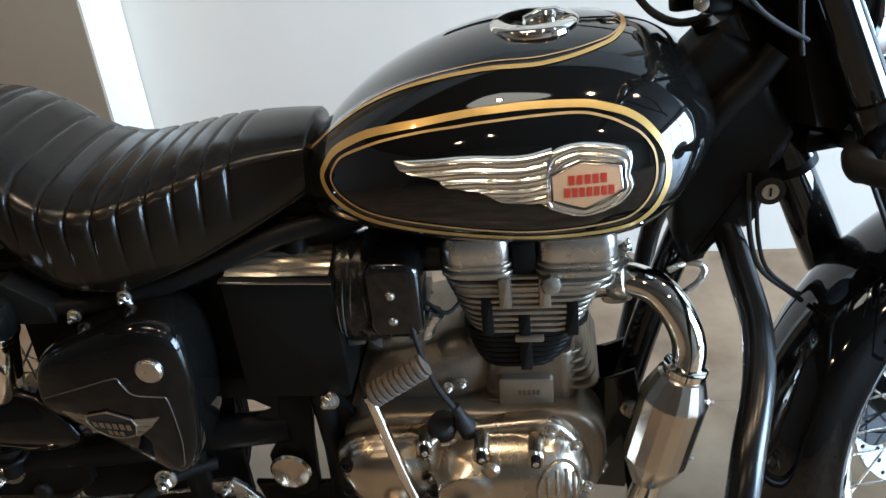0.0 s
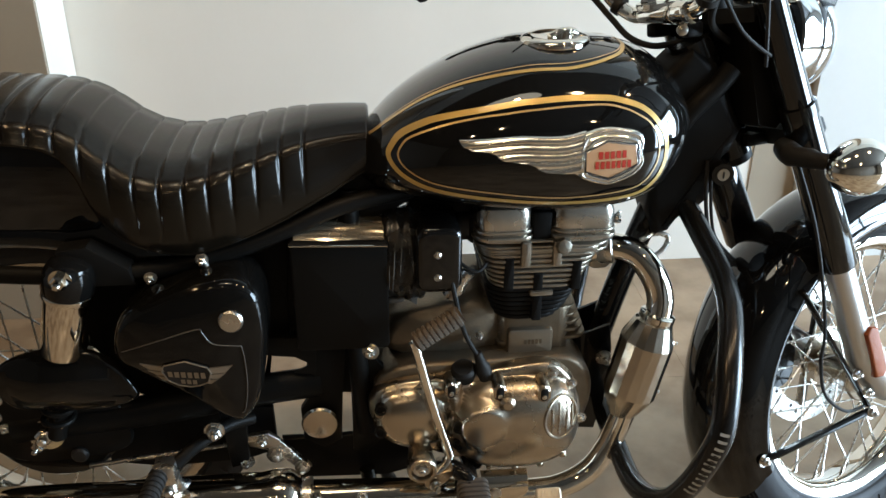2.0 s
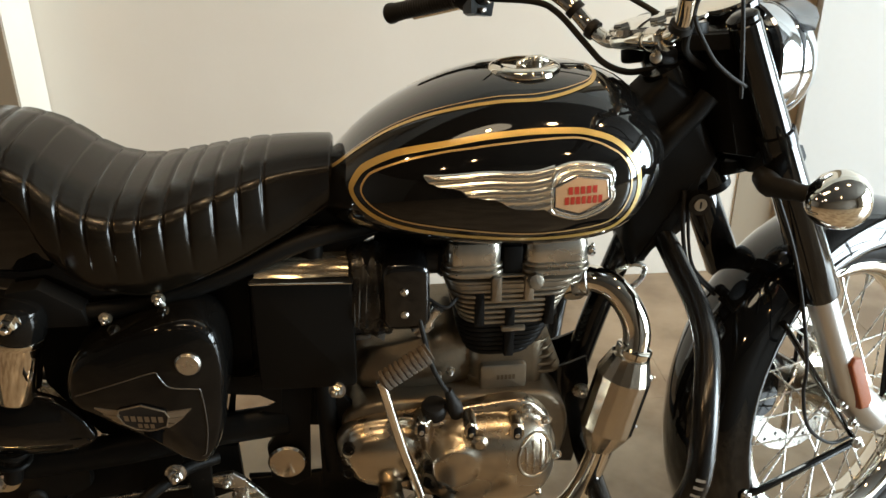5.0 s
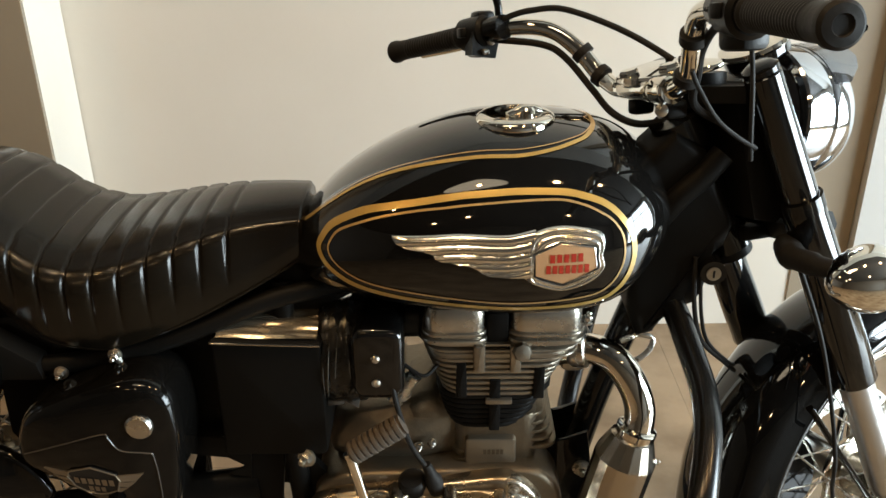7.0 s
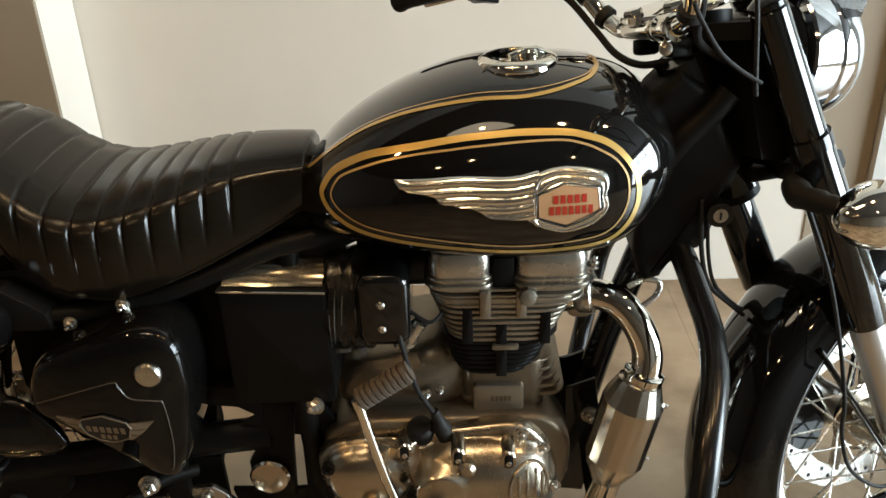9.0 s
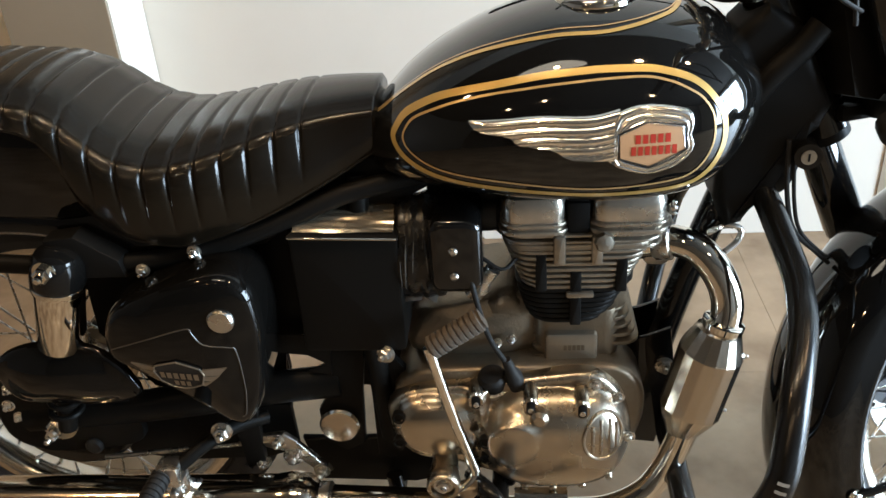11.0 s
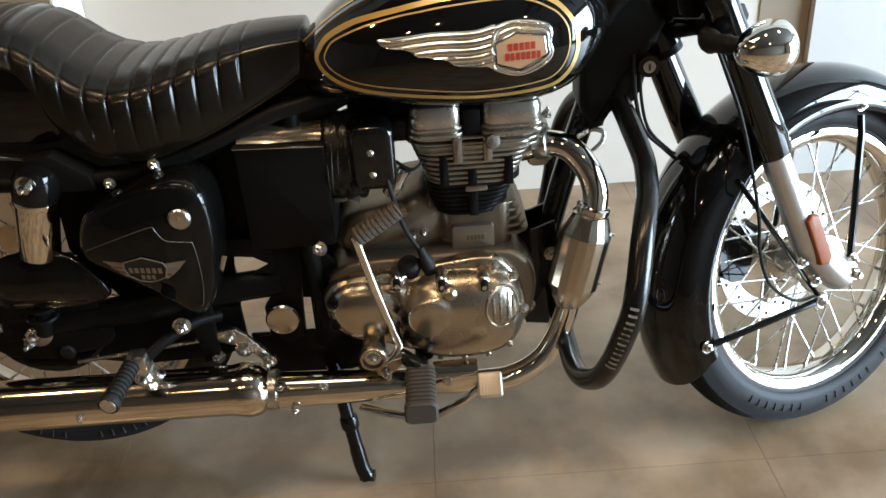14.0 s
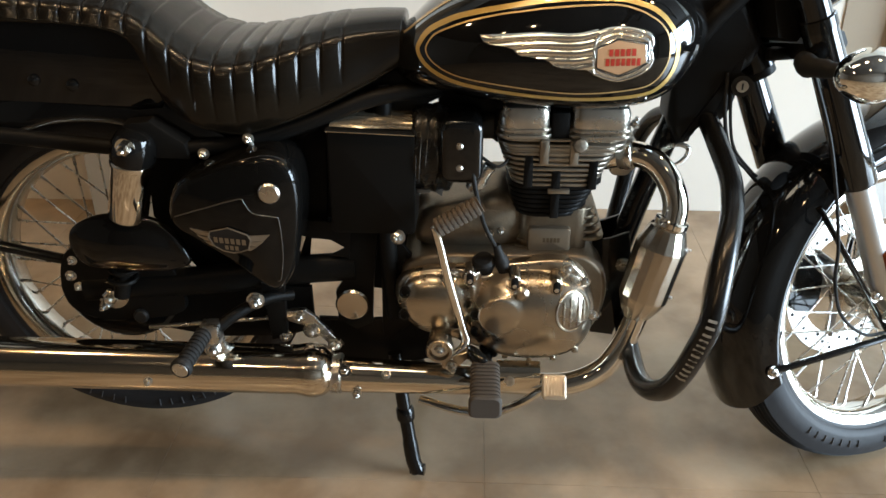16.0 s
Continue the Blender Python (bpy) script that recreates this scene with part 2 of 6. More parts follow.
def lathe(profile, centre, axis, segs=32, closed=False, bm=None):
    """profile: (radius, distance along the axis)."""
    bm = bm or bmesh.new()
    ax = Vector(axis).normalized()
    u = ax.orthogonal().normalized()
    w = ax.cross(u)
    c = Vector(centre)
    rings = []
    for r, h in profile:
        if r < 1e-6:
            rings.append([bm.verts.new(c + ax * h)])
        else:
            rings.append([bm.verts.new(c + ax * h + (u * math.cos(2 * math.pi * k / segs) + w * math.sin(2 * math.pi * k / segs)) * r) for k in range(segs)])
    pairs = list(zip(rings, rings[1:])) + ([(rings[-1], rings[0])] if closed else [])
    for A, B in pairs:
        for k in range(segs):
            j = (k + 1) % segs
            q = [A[k % len(A)], A[j % len(A)], B[j % len(B)], B[k % len(B)]]
            q = list(dict.fromkeys(q))
            if len(q) > 2:
                bm.faces.new(q)
    if not closed:
        for R in (rings[0], rings[-1]):
            if len(R) > 2:
                bm.faces.new(R)
    return bm


def rod(a, b, r, segs=12, bm=None):
    return sweep([a, b], r, segs, bm=bm)


def bolt(centre, axis, r=0.008, h=0.008, bm=None):
    """A hexagonal head on a washer, with a domed end."""
    bm = lathe([(r * 1.35, 0), (r * 1.35, h * 0.25), (0, h * 0.25)], centre, axis, 20, bm=bm)
    bm = lathe([(r, h * 0.2), (r, h), (r * 0.75, h * 1.2), (0, h * 1.2)], centre, axis, 6, bm=bm)
    return lathe([(r * 0.5, h), (r * 0.5, h * 1.8), (r * 0.3, h * 2.0), (0, h * 2.0)], centre, axis, 12, bm=bm)


def prism(outline, y0, y1, bevel=0.0, seg=2, taper=0.0, bm=None):
    """An outline of (x, z) drawn out from y0 to y1; the far rim (y1) may be drawn in by taper, and is rounded."""
    bm = bm or bmesh.new()
    cx = sum(p[0] for p in outline) / len(outline)
    cz = sum(p[1] for p in outline) / len(outline)
    A = [bm.verts.new((p[0], y0, p[1])) for p in outline]
    B = [bm.verts.new((cx + (p[0] - cx) * (1 - taper), y1, cz + (p[1] - cz) * (1 - taper))) for p in outline]
    n = len(outline)
    for k in range(n):
        bm.faces.new((A[k], A[(k + 1) % n], B[(k + 1) % n], B[k]))
    bm.faces.new(A)
    top = bm.faces.new(B)
    if bevel:
        bmesh.ops.bevel(bm, geom=list(top.edges), offset=bevel, segments=seg, profile=0.5, affect="EDGES")
    return bm


def loft(rings, caps=True, bm=None):
    bm = bm or bmesh.new()
    V = [[bm.verts.new(p) for p in r] for r in rings]
    n = len(V[0])
    for A, B in zip(V, V[1:]):
        for k in range(n):
            bm.faces.new((A[k], A[(k + 1) % n], B[(k + 1) % n], B[k]))
    if caps:
        bm.faces.new(V[0])
        bm.faces.new(V[-1])
    return bm


def interp(x, xs, ys):
    return float(np.interp(x, xs, ys))


def smoothmap(pairs, n=10):
    c = spline(pairs, n)
    xs, ys = [p[0] for p in c], [p[1] for p in c]
    return lambda x: float(np.interp(x, xs, ys))


# ---- the room ----
def slab(name, x0, x1, y0, y1, z0, z1, mat, label):
    ob = part(name, box(x0, x1, y0, y1, z0, z1), mat, None)
    return tagged(ob, label, name.split("_")[0], kind="structure")


X0, X1, Y0 = -2.6, 5.3, -4.2
slab("wall_north", X0, 1.727, WALL_Y, WALL_Y + 0.2, FLOOR, CEIL, M_WALL, "cream painted plaster wall behind the motorcycle")
slab("wall_pillar", -0.484, -0.236, 0.865, WALL_Y - 0.003, FLOOR, CEIL, M_WALL, "cream painted pillar standing out of the wall")
slab("wall_projection", 1.730, X1, 1.02, WALL_Y + 0.2, FLOOR, CEIL, M_WHITE, "white painted wall section standing slightly forward")
# Tan strip laid flat on the wall in place of the projection's side face.
slab("wall_band", 1.590, 1.727, WALL_Y - 0.004, WALL_Y - 0.0005, FLOOR, CEIL, M_TAN, "tan upright band on the wall")
slab("wall_pillar_face", -0.484, -0.240, 0.860, 0.864, FLOOR, CEIL, M_TAN, "tan front of the wall pillar")
slab("wall_west", X0 - 0.2, X0, Y0 - 0.2, WALL_Y + 0.2, FLOOR, CEIL, M_BROWN, "plain brown side wall of the showroom")
slab("wall_south", X0, X1 + 0.2, Y0 - 0.2, Y0, FLOOR, CEIL, M_BROWN, "plain brown wall of the showroom")
slab("ceiling", X0 - 0.2, X1 + 0.2, Y0 - 0.2, WALL_Y + 0.2, CEIL, CEIL + 0.15, M_DARK, "dark painted ceiling with round downlights")
slab("ceiling_border", X0, X1, 0.40, 1.018, CEIL - 0.10, CEIL - 0.003, M_WHITE, "white plaster ceiling border along the wall")
slab("ceiling_border_back", X0, 1.727, 1.021, WALL_Y - 0.006, CEIL - 0.10, CEIL - 0.003, M_WHITE, "white plaster ceiling border along the wall")
# window wall with an opening
WY0, WY1, WZ0, WZ1 = -2.70, 0.30, 0.12, 2.52
slab("wall_east", X1, X1 + 0.2, Y0, WY0, FLOOR, CEIL, M_WHITE, "white wall beside the shop window")
slab("wall_east_far", X1, X1 + 0.2, WY1, 1.02, FLOOR, CEIL, M_WHITE, "white wall beside the shop window")
slab("wall_east_sill", X1, X1 + 0.2, WY0, WY1, FLOOR, WZ0, M_WHITE, "white wall under the shop window")
slab("wall_east_head", X1, X1 + 0.2, WY0, WY1, WZ1, CEIL, M_WHITE, "white wall over the shop window")

window = empty("window_1", "tall shop window with dark aluminium frame bars", "window", kind="structure")
for y0, y1, z0, z1 in [(WY0, WY1, WZ0, WZ0 + 0.06), (WY0, WY1, WZ1 - 0.06, WZ1), (WY0, WY0 + 0.06, WZ0 + 0.06, WZ1 - 0.06), (WY1 - 0.06, WY1, WZ0 + 0.06, WZ1 - 0.06),
                       (-1.73, -1.67, WZ0 + 0.06, WZ1 - 0.06), (-0.73, -0.67, WZ0 + 0.06, WZ1 - 0.06), (WY0 + 0.06, WY1 - 0.06, 1.86, 1.91)]:
    part("window_frame", box(X1 + 0.05, X1 + 0.11, y0, y1, z0, z1, 0.004, 1), M_ALUFRAME, window)

# floor: a bed of grout with tiles on it
floor = tagged(part("floor", box(X0 - 0.2, X1 + 0.2, Y0 - 0.2, WALL_Y + 0.2, FLOOR - 0.12, FLOOR - 0.002), M_GROUT, None), "beige polished floor tiles with thin joints", "floor", kind="structure")


# ---- motorcycle ----
bike = empty("motorcycle", "black motorcycle with gold pinstripes, chrome exhaust, on centre stand", "motorcycle")

# steering: everything that turns with the handlebar is built straight ahead, then turned to the left
HEAD = Vector((0.938, 0, 0.92))
RAKE = radians(27)
STEER = Matrix.Translation(HEAD) @ Matrix.Rotation(radians(26), 4, Vector((-math.sin(RAKE), 0, math.cos(RAKE)))) @ Matrix.Translation(-HEAD)


def turned(bm):
    bmesh.ops.transform(bm, matrix=STEER, verts=bm.verts)
    return bm


def straight(bm):
    return bm


# -- wheels --
def wheel(name, c, tyre_r, turn, width, label, k=1.0):
    cx, cz = c
    C = (cx, 0, cz)
    rim_section = [(0.226, -0.014), (0.224, 0.0), (0.226, 0.014), (0.232, 0.026), (0.243, 0.030), (0.245, 0.034), (0.238, 0.035), (0.228, 0.031), (0.219, 0.018), (0.216, 0.0),
                   (0.219, -0.018), (0.228, -0.031), (0.238, -0.035), (0.245, -0.034), (0.243, -0.030), (0.232, -0.026)]
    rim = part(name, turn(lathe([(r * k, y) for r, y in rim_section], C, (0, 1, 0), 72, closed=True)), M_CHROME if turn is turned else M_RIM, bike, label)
    w = width / 2
    prof = [(0.240 * k, -0.030), (0.246 * k, -0.036), (0.250 * k, -0.0365), (0.252 * k, -w * 0.88), (0.262 * k, -w * 0.95), (0.264 * k, -w * 0.965), (0.267 * k, -w * 0.965), (0.275 * k, -w), (tyre_r - 0.026, -w * 0.93), (tyre_r - 0.014, -w * 0.78)]
    for g in range(-9, 10):
        y = g / 9 * w * 0.72
        drop = 0.012 * (g / 9) ** 2
        prof += [(tyre_r - drop, y - 0.0022), (tyre_r - drop - 0.004, y - 0.0010), (tyre_r - drop - 0.004, y + 0.0010), (tyre_r - drop, y + 0.0022)] if g % 2 else [(tyre_r - drop, y - 0.002), (tyre_r - drop, y + 0.002)]
    prof += [(tyre_r - 0.014, w * 0.78), (tyre_r - 0.026, w * 0.93), (0.275 * k, w), (0.262 * k, w * 0.94), (0.246 * k, 0.036), (0.240 * k, 0.030)]
    part("tyre", turn(lathe(prof, C, (0, 1, 0), 80, closed=True)), M_TYRE, rim, "black rubber tyre with circumferential grooves", 50)
    for g in range(22):
        if g in (7, 8, 15):
            continue
        a = radians(-128 + 4.6 * g)
        p, q = [(cx + r * math.cos(a), -w * d - 0.0004, cz + r * math.sin(a)) for r, d in ((0.269 * k, 0.975), (0.282 * k, 1.0))]
        part("letter_bar", turn(sweep([p, q], 0.0026, 6, flat=0.35)), M_LETTER, rim)
    hub = lathe([(0.020, -0.055), (0.030, -0.052), (0.052, -0.046), (0.054, -0.041), (0.034, -0.034), (0.030, 0.0), (0.036, 0.034), (0.058, 0.041), (0.058, 0.047), (0.03, 0.055), (0.02, 0.06)], C, (0, 1, 0), 36)
    part("hub", turn(hub), M_ALU, rim, "polished aluminium hub")
    n = 36
    for i in range(n):
        side = -1 if i % 2 else 1
        lean = 1 if (i // 2) % 2 else -1
        a = 2 * math.pi * i / n
        b = a + lean * radians(30)
        p = Vector((cx + 0.049 * math.cos(b + lean * 0.9), side * 0.043, cz + 0.049 * math.sin(b + lean * 0.9)))
        q = Vector((cx + 0.221 * k * math.cos(a), side * 0.006, cz + 0.221 * k * math.sin(a)))
        bm = rod(p, q, 0.0017, 6)
        rod(q + (p - q).normalized() * 0.018, q, 0.0030, 6, bm)
        part("spoke", turn(bm), M_STEEL, rim)
    return rim


FC, RC = (1.336, 0.297), (0.0, 0.346)
front_wheel = wheel("front_wheel", FC, 0.311, turned, 0.094, "chrome spoked front wheel", 0.983)
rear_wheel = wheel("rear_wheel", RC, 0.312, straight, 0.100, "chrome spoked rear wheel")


def fender(centre, a0, a1, sections, n=48, skew=0.0):
    """A deep mudguard: sections of (radius, y) drawn round the axle from angle a0 to a1, with a thickness; skew slants its lower end."""
    top = max(r for r, y in sections)

    def ring(a, u):
        rim = [(r, y) for r, y in sections] + [(r - 0.003, y * 0.96) for r, y in reversed(sections)]
        lean = [radians(skew) * (top - r) / 0.07 * max(0.0, 1 - 6 * u) for r, y in rim]
        return [(centre[0] + r * math.cos(a - b), y, centre[1] + r * math.sin(a - b)) for (r, y), b in zip(rim, lean)]
    return loft([ring(radians(a0 + (a1 - a0) * k / n), k / n) for k in range(n + 1)])


half_valance = [(0.277, 0.0735), (0.278, 0.0785), (0.282, 0.0815), (0.287, 0.0822), (0.292, 0.0805), (0.297, 0.0775), (0.306, 0.0758), (0.320, 0.070), (0.331, 0.060), (0.340, 0.046), (0.346, 0.030), (0.3495, 0.014)]
valance = [(r, -y) for r, y in half_valance] + [(0.3505, 0.0)] + [(r, y) for r, y in reversed(half_valance)]
part("front_mudguard", turned(fender(FC, 206, 36, valance, 60, 8)), M_BLACK, bike, "glossy black deep front mudguard")
rear_val = [(0.300, -0.094), (0.305, -0.098), (0.345, -0.096), (0.366, -0.080), (0.378, -0.050), (0.382, 0.0), (0.378, 0.050), (0.366, 0.080), (0.345, 0.096), (0.305, 0.098), (0.300, 0.094)]
rear_fender = part("rear_mudguard", fender(RC, 196, 26, rear_val, 60), M_BLACK, bike, "glossy black deep rear mudguard")

# -- tank --
tank_top = smoothmap([(0.462, 0.740), (0.478, 0.765), (0.50, 0.785), (0.53, 0.814), (0.575, 0.845), (0.634, 0.874), (0.70, 0.894), (0.75, 0.897), (0.80, 0.896), (0.85, 0.888), (0.89, 0.873), (0.92, 0.850), (0.94, 0.815), (0.947, 0.785)])
tank_bot = smoothmap([(0.462, 0.725), (0.478, 0.712), (0.50, 0.702), (0.565, 0.690), (0.634, 0.680), (0.73, 0.672), (0.80, 0.673), (0.856, 0.682), (0.89, 0.700), (0.92, 0.733), (0.94, 0.765), (0.947, 0.780)])
tank_wid = smoothmap([(0.462, 0.020), (0.478, 0.060), (0.50, 0.090), (0.53, 0.117), (0.575, 0.141), (0.634, 0.158), (0.70, 0.168), (0.76, 0.171), (0.82, 0.168), (0.86, 0.158), (0.89, 0.142), (0.92, 0.112), (0.94, 0.070), (0.947, 0.03)])


def tank_mid(x):
    return tank_bot(x) + 0.40 * (tank_top(x) - tank_bot(x))


def tank_ring(x, n=48):
    zt, zb, w, zc = tank_top(x), tank_bot(x), tank_wid(x), tank_mid(x)
    out = []
    for k in range(n):
        a = 2 * math.pi * k / n
        c, s = math.cos(a), math.sin(a)
        e = 2 / 2.15 if s > 0 else 2 / 2.9
        y = w * math.copysign(abs(c) ** e, c)
        z = zc + (zt - zc if s > 0 else zc - zb) * math.copysign(abs(s) ** e, s)
        out.append((x, y, z))
    return out


def tank_y(x, z, lift=0.0):
    """The right flank of the tank at a height."""
    zt, zb, w, zc = tank_top(x), tank_bot(x), tank_wid(x), tank_mid(x)
    n, h = (2.15, zt - zc) if z > zc else (2.9, zc - zb)
    u = min(abs(z - zc) / h, 0.999)
    return -(w * (1 - u ** n) ** (1 / n) + lift)


tank_xs = [0.4625 + 0.4835 * (0.5 - 0.5 * math.cos(math.pi * k / 44)) for k in range(45)]
tank = part("fuel_tank", loft([tank_ring(x) for x in tank_xs]), M_TANK, bike, "glossy black teardrop fuel tank with gold pinstripes", 60)


# -- seat --
seat_edge = smoothmap([(-0.30, 0.846), (-0.165, 0.843), (-0.073, 0.838), (0.009, 0.833), (0.076, 0.826), (0.117, 0.810), (0.149, 0.784), (0.182, 0.762), (0.226, 0.751), (0.273, 0.755), (0.32, 0.765), (0.367, 0.776), (0.406, 0.783), (0.45, 0.787), (0.489, 0.788)])
seat_low = smoothmap([(-0.30, 0.800), (-0.165, 0.800), (0.0, 0.798), (0.08, 0.787), (0.112, 0.755), (0.128, 0.705), (0.150, 0.672), (0.18, 0.650), (0.23, 0.637), (0.27, 0.639), (0.352, 0.666), (0.418, 0.695), (0.460, 0.714), (0.489, 0.728)])
seat_wid = smoothmap([(-0.30, 0.108), (-0.1, 0.114), (0.076, 0.120), (0.15, 0.130), (0.2, 0.137), (0.27, 0.134), (0.33, 0.117), (0.38, 0.098), (0.43, 0.081), (0.489, 0.068)])
seat_base = smoothmap([(-0.30, 0.108), (-0.1, 0.112), (0.076, 0.118), (0.2, 0.128), (0.3, 0.126), (0.40, 0.105), (0.45, 0.086), (0.489, 0.069)])
PLEATS = [0.404 - 0.0310 * k for k in range(23)]


def seat_ring(x):
    e, lo, w, wb = seat_edge(x), seat_low(x), seat_wid(x), seat_base(x)
    d = min(abs(x - p) for p in PLEATS)
    fold = 1 if x < 0.404 else 0.4
    line, swell = math.exp(-(d / 0.0023) ** 2), math.sin(min(d / 0.0155, 1) * math.pi / 2) * fold
    top, dip = 0.0022 * line - 0.0007 * swell, 0.0036 * line - 0.0022 * swell
    r = 0.014 + 0.015 * min(1.0, max(0.0, (w - 0.07) / 0.06))
    s = e - 0.002 - r
    half = [(0.0, e + 0.011 - top), (0.4 * w, e + 0.009 - top), (0.72 * w, e + 0.0040 - top)]
    half += [(w - r + r * math.sin(a) - dip * f, s + r * math.cos(a) - top * (1 - f) - dip * 0.5 * f) for a, f in ((0.05, 0.0), (0.42, 0.3), (0.8, 0.6), (1.18, 0.8), (1.571, 0.8))]
    for k in (0.2, 0.45, 0.7, 0.9):
        half.append((w + (wb - w) * k + 0.005 * math.sin(math.pi * k) - dip * max(0.0, 0.9 - 1.25 * k), s + (lo - s) * k))
    half += [(wb - 0.001, lo + 0.004), (wb - 0.006, lo), (0.0, lo + 0.01)]
    return [(x, -y, z) for y, z in half] + [(x, y, z) for y, z in reversed(half[1:-1])]


seat_rings = [seat_ring(-0.30 + 0.789 * k / 480) for k in range(481)]
nose = [tuple(Vector(p).lerp(Vector((0.489, 0, 0.772)), 0.12) + Vector((0.004, 0, 0))) for p in seat_rings[-1]]
seat = part("seat", loft([*seat_rings, nose]), M_VINYL, bike, "black pleated vinyl dual seat", 80)
for piping in (-1, 1):
    part("seat_piping", sweep([(x, piping * (seat_base(x) - 0.001), seat_low(x) + 0.006) for x in np.linspace(-0.29, 0.485, 60)], 0.0028, 8), M_VINYL, seat)

# -- rear side panel under the seat --
for side in (-1, 1):
    part("rear_side_panel", prism([(-0.32, 0.672), (-0.10, 0.678), (0.085, 0.664), (0.125, 0.668), (0.150, 0.70), (0.118, 0.775), (0.06, 0.802), (-0.32, 0.806)], side * 0.06, side * 0.101, 0.008, 3), M_BLACK, bike, "glossy black rear side panel under the seat")
part("rear_filler", prism([(0.06, 0.60), (0.20, 0.60), (0.34, 0.62), (0.42, 0.68), (0.30, 0.69), (0.16, 0.70), (0.08, 0.68)], 0.07, -0.092, 0.004), M_SATIN, bike, "black frame panel under the seat")

# -- exhaust --
header = [(0.812, -0.030, 0.574), (0.852, -0.045, 0.587), (0.886, -0.060, 0.581), (0.911, -0.077, 0.554), (0.923, -0.090, 0.518), (0.918, -0.100, 0.478)]
part("exhaust_header", sweep(spline(header, 8), 0.0205, 24), M_CHROME, bike, "chrome exhaust header pipe")
low = [(0.881, -0.110, 0.335), (0.869, -0.113, 0.295), (0.852, -0.119, 0.258), (0.826, -0.128, 0.226), (0.785, -0.134, 0.205), (0.735, -0.135, 0.198), (0.60, -0.135, 0.202)]
part("exhaust_pipe", sweep(spline(low, 8), 0.0195, 24), M_CHROME, bike, "chrome lower exhaust pipe")
part("pipe_shield", sweep([(0.625, -0.135, 0.202), (0.60, -0.135, 0.203), (0.39, -0.143, 0.214), (0.37, -0.143, 0.215)], [0.024, 0.0255, 0.0305, 0.0290], 32), M_MUFFLER, bike, "chrome heat shield over the exhaust pipe")
d = Vector((-1, -0.045, 0.036)).normalized()
part("muffler", lathe([(0.029, -0.004), (0.036, 0.001), (0.0425, 0.010), (0.0465, 0.024), (0.0465, 0.036), (0.0440, 0.048), (0.042, 0.058), (0.042, 0.62), (0.038, 0.72), (0.026, 0.80), (0.024, 0.80), (0.022, 0.78), (0, 0.78)], (0.366, -0.149, 0.226), d, 48), M_MUFFLER, bike, "long chrome muffler")
catd = (Vector((0.878, -0.108, 0.325)) - Vector((0.917, -0.100, 0.489))).normalized()
part("catalyst", lathe([(0.023, 0.0), (0.029, 0.004), (0.0405, 0.034), (0.0415, 0.038), (0.0415, 0.128), (0.036, 0.142), (0.025, 0.164), (0.02, 0.172)], (0.915, -0.100, 0.489), catd, 18), M_CAT, bike, "chrome catalytic converter canister", 12)

RIGHT = Vector((0, -1, 0))


def dome(outline, y0, y1, bulge=0.012, edge=0.014, inner=0.80, bm=None):
    """A cover of outline (x, z): a wall from y0 towards y1, a rounded edge and a gently domed face."""
    bm = bm or bmesh.new()
    cx = sum(p[0] for p in outline) / len(outline)
    cz = sum(p[1] for p in outline) / len(outline)
    sgn = 1 if y1 > y0 else -1
    levels = [(1.0, y0), (1.0, y1 - sgn * (edge + bulge))]
    for k in range(1, 6):
        a = k / 5 * math.pi / 2
        levels.append((1.0 - (1 - inner) * 0.45 * (1 - math.cos(a)), y1 - sgn * (edge + bulge) + sgn * edge * math.sin(a)))
    s0 = levels[-1][0]
    for k in range(1, 9):
        u = k / 8
        levels.append((s0 * (1 - u), y1 - sgn * bulge * (1 - u) ** 2))
    rings = []
    for s, y in levels[:-1]:
        rings.append([bm.verts.new((cx + (p[0] - cx) * s, y, cz + (p[1] - cz) * s)) for p in outline])
    tip = bm.verts.new((cx, levels[-1][1], cz))
    n = len(outline)
    for A, B in zip(rings, rings[1:]):
        for k in range(n):
            bm.faces.new((A[k], A[(k + 1) % n], B[(k + 1) % n], B[k]))
    for k in range(n):
        bm.faces.new((rings[-1][k], rings[-1][(k + 1) % n], tip))
    bm.faces.new(rings[0])
    return bm


def rounded(x0, x1, z0, z1, r, n=4):
    out = []
    for cx, cz, a in ((x1 - r, z1 - r, 0), (x0 + r, z1 - r, 90), (x0 + r, z0 + r, 180), (x1 - r, z0 + r, 270)):
        out += [(cx + r * math.cos(radians(a + 90 * k / n)), cz + r * math.sin(radians(a + 90 * k / n))) for k in range(n + 1)]
    return out


def plan_slab(outline, z0, z1, bevel=0.0):
    """An outline of (x, y) drawn out upwards."""
    bm = bmesh.new()
    A = [bm.verts.new((x, y, z0)) for x, y in outline]
    B = [bm.verts.new((x, y, z1)) for x, y in outline]
    n = len(outline)
    for k in range(n):
        bm.faces.new((A[k], A[(k + 1) % n], B[(k + 1) % n], B[k]))
    lo, hi = bm.faces.new(A), bm.faces.new(B)
    if bevel:
        bmesh.ops.bevel(bm, geom=list(set(lo.edges) | set(hi.edges)), offset=bevel, segments=2, profile=0.5, affect="EDGES")
    return bm


# -- tank trim --
def on_tank(x, z, lift):
    return Vector((x, tank_y(x, z, lift), z))


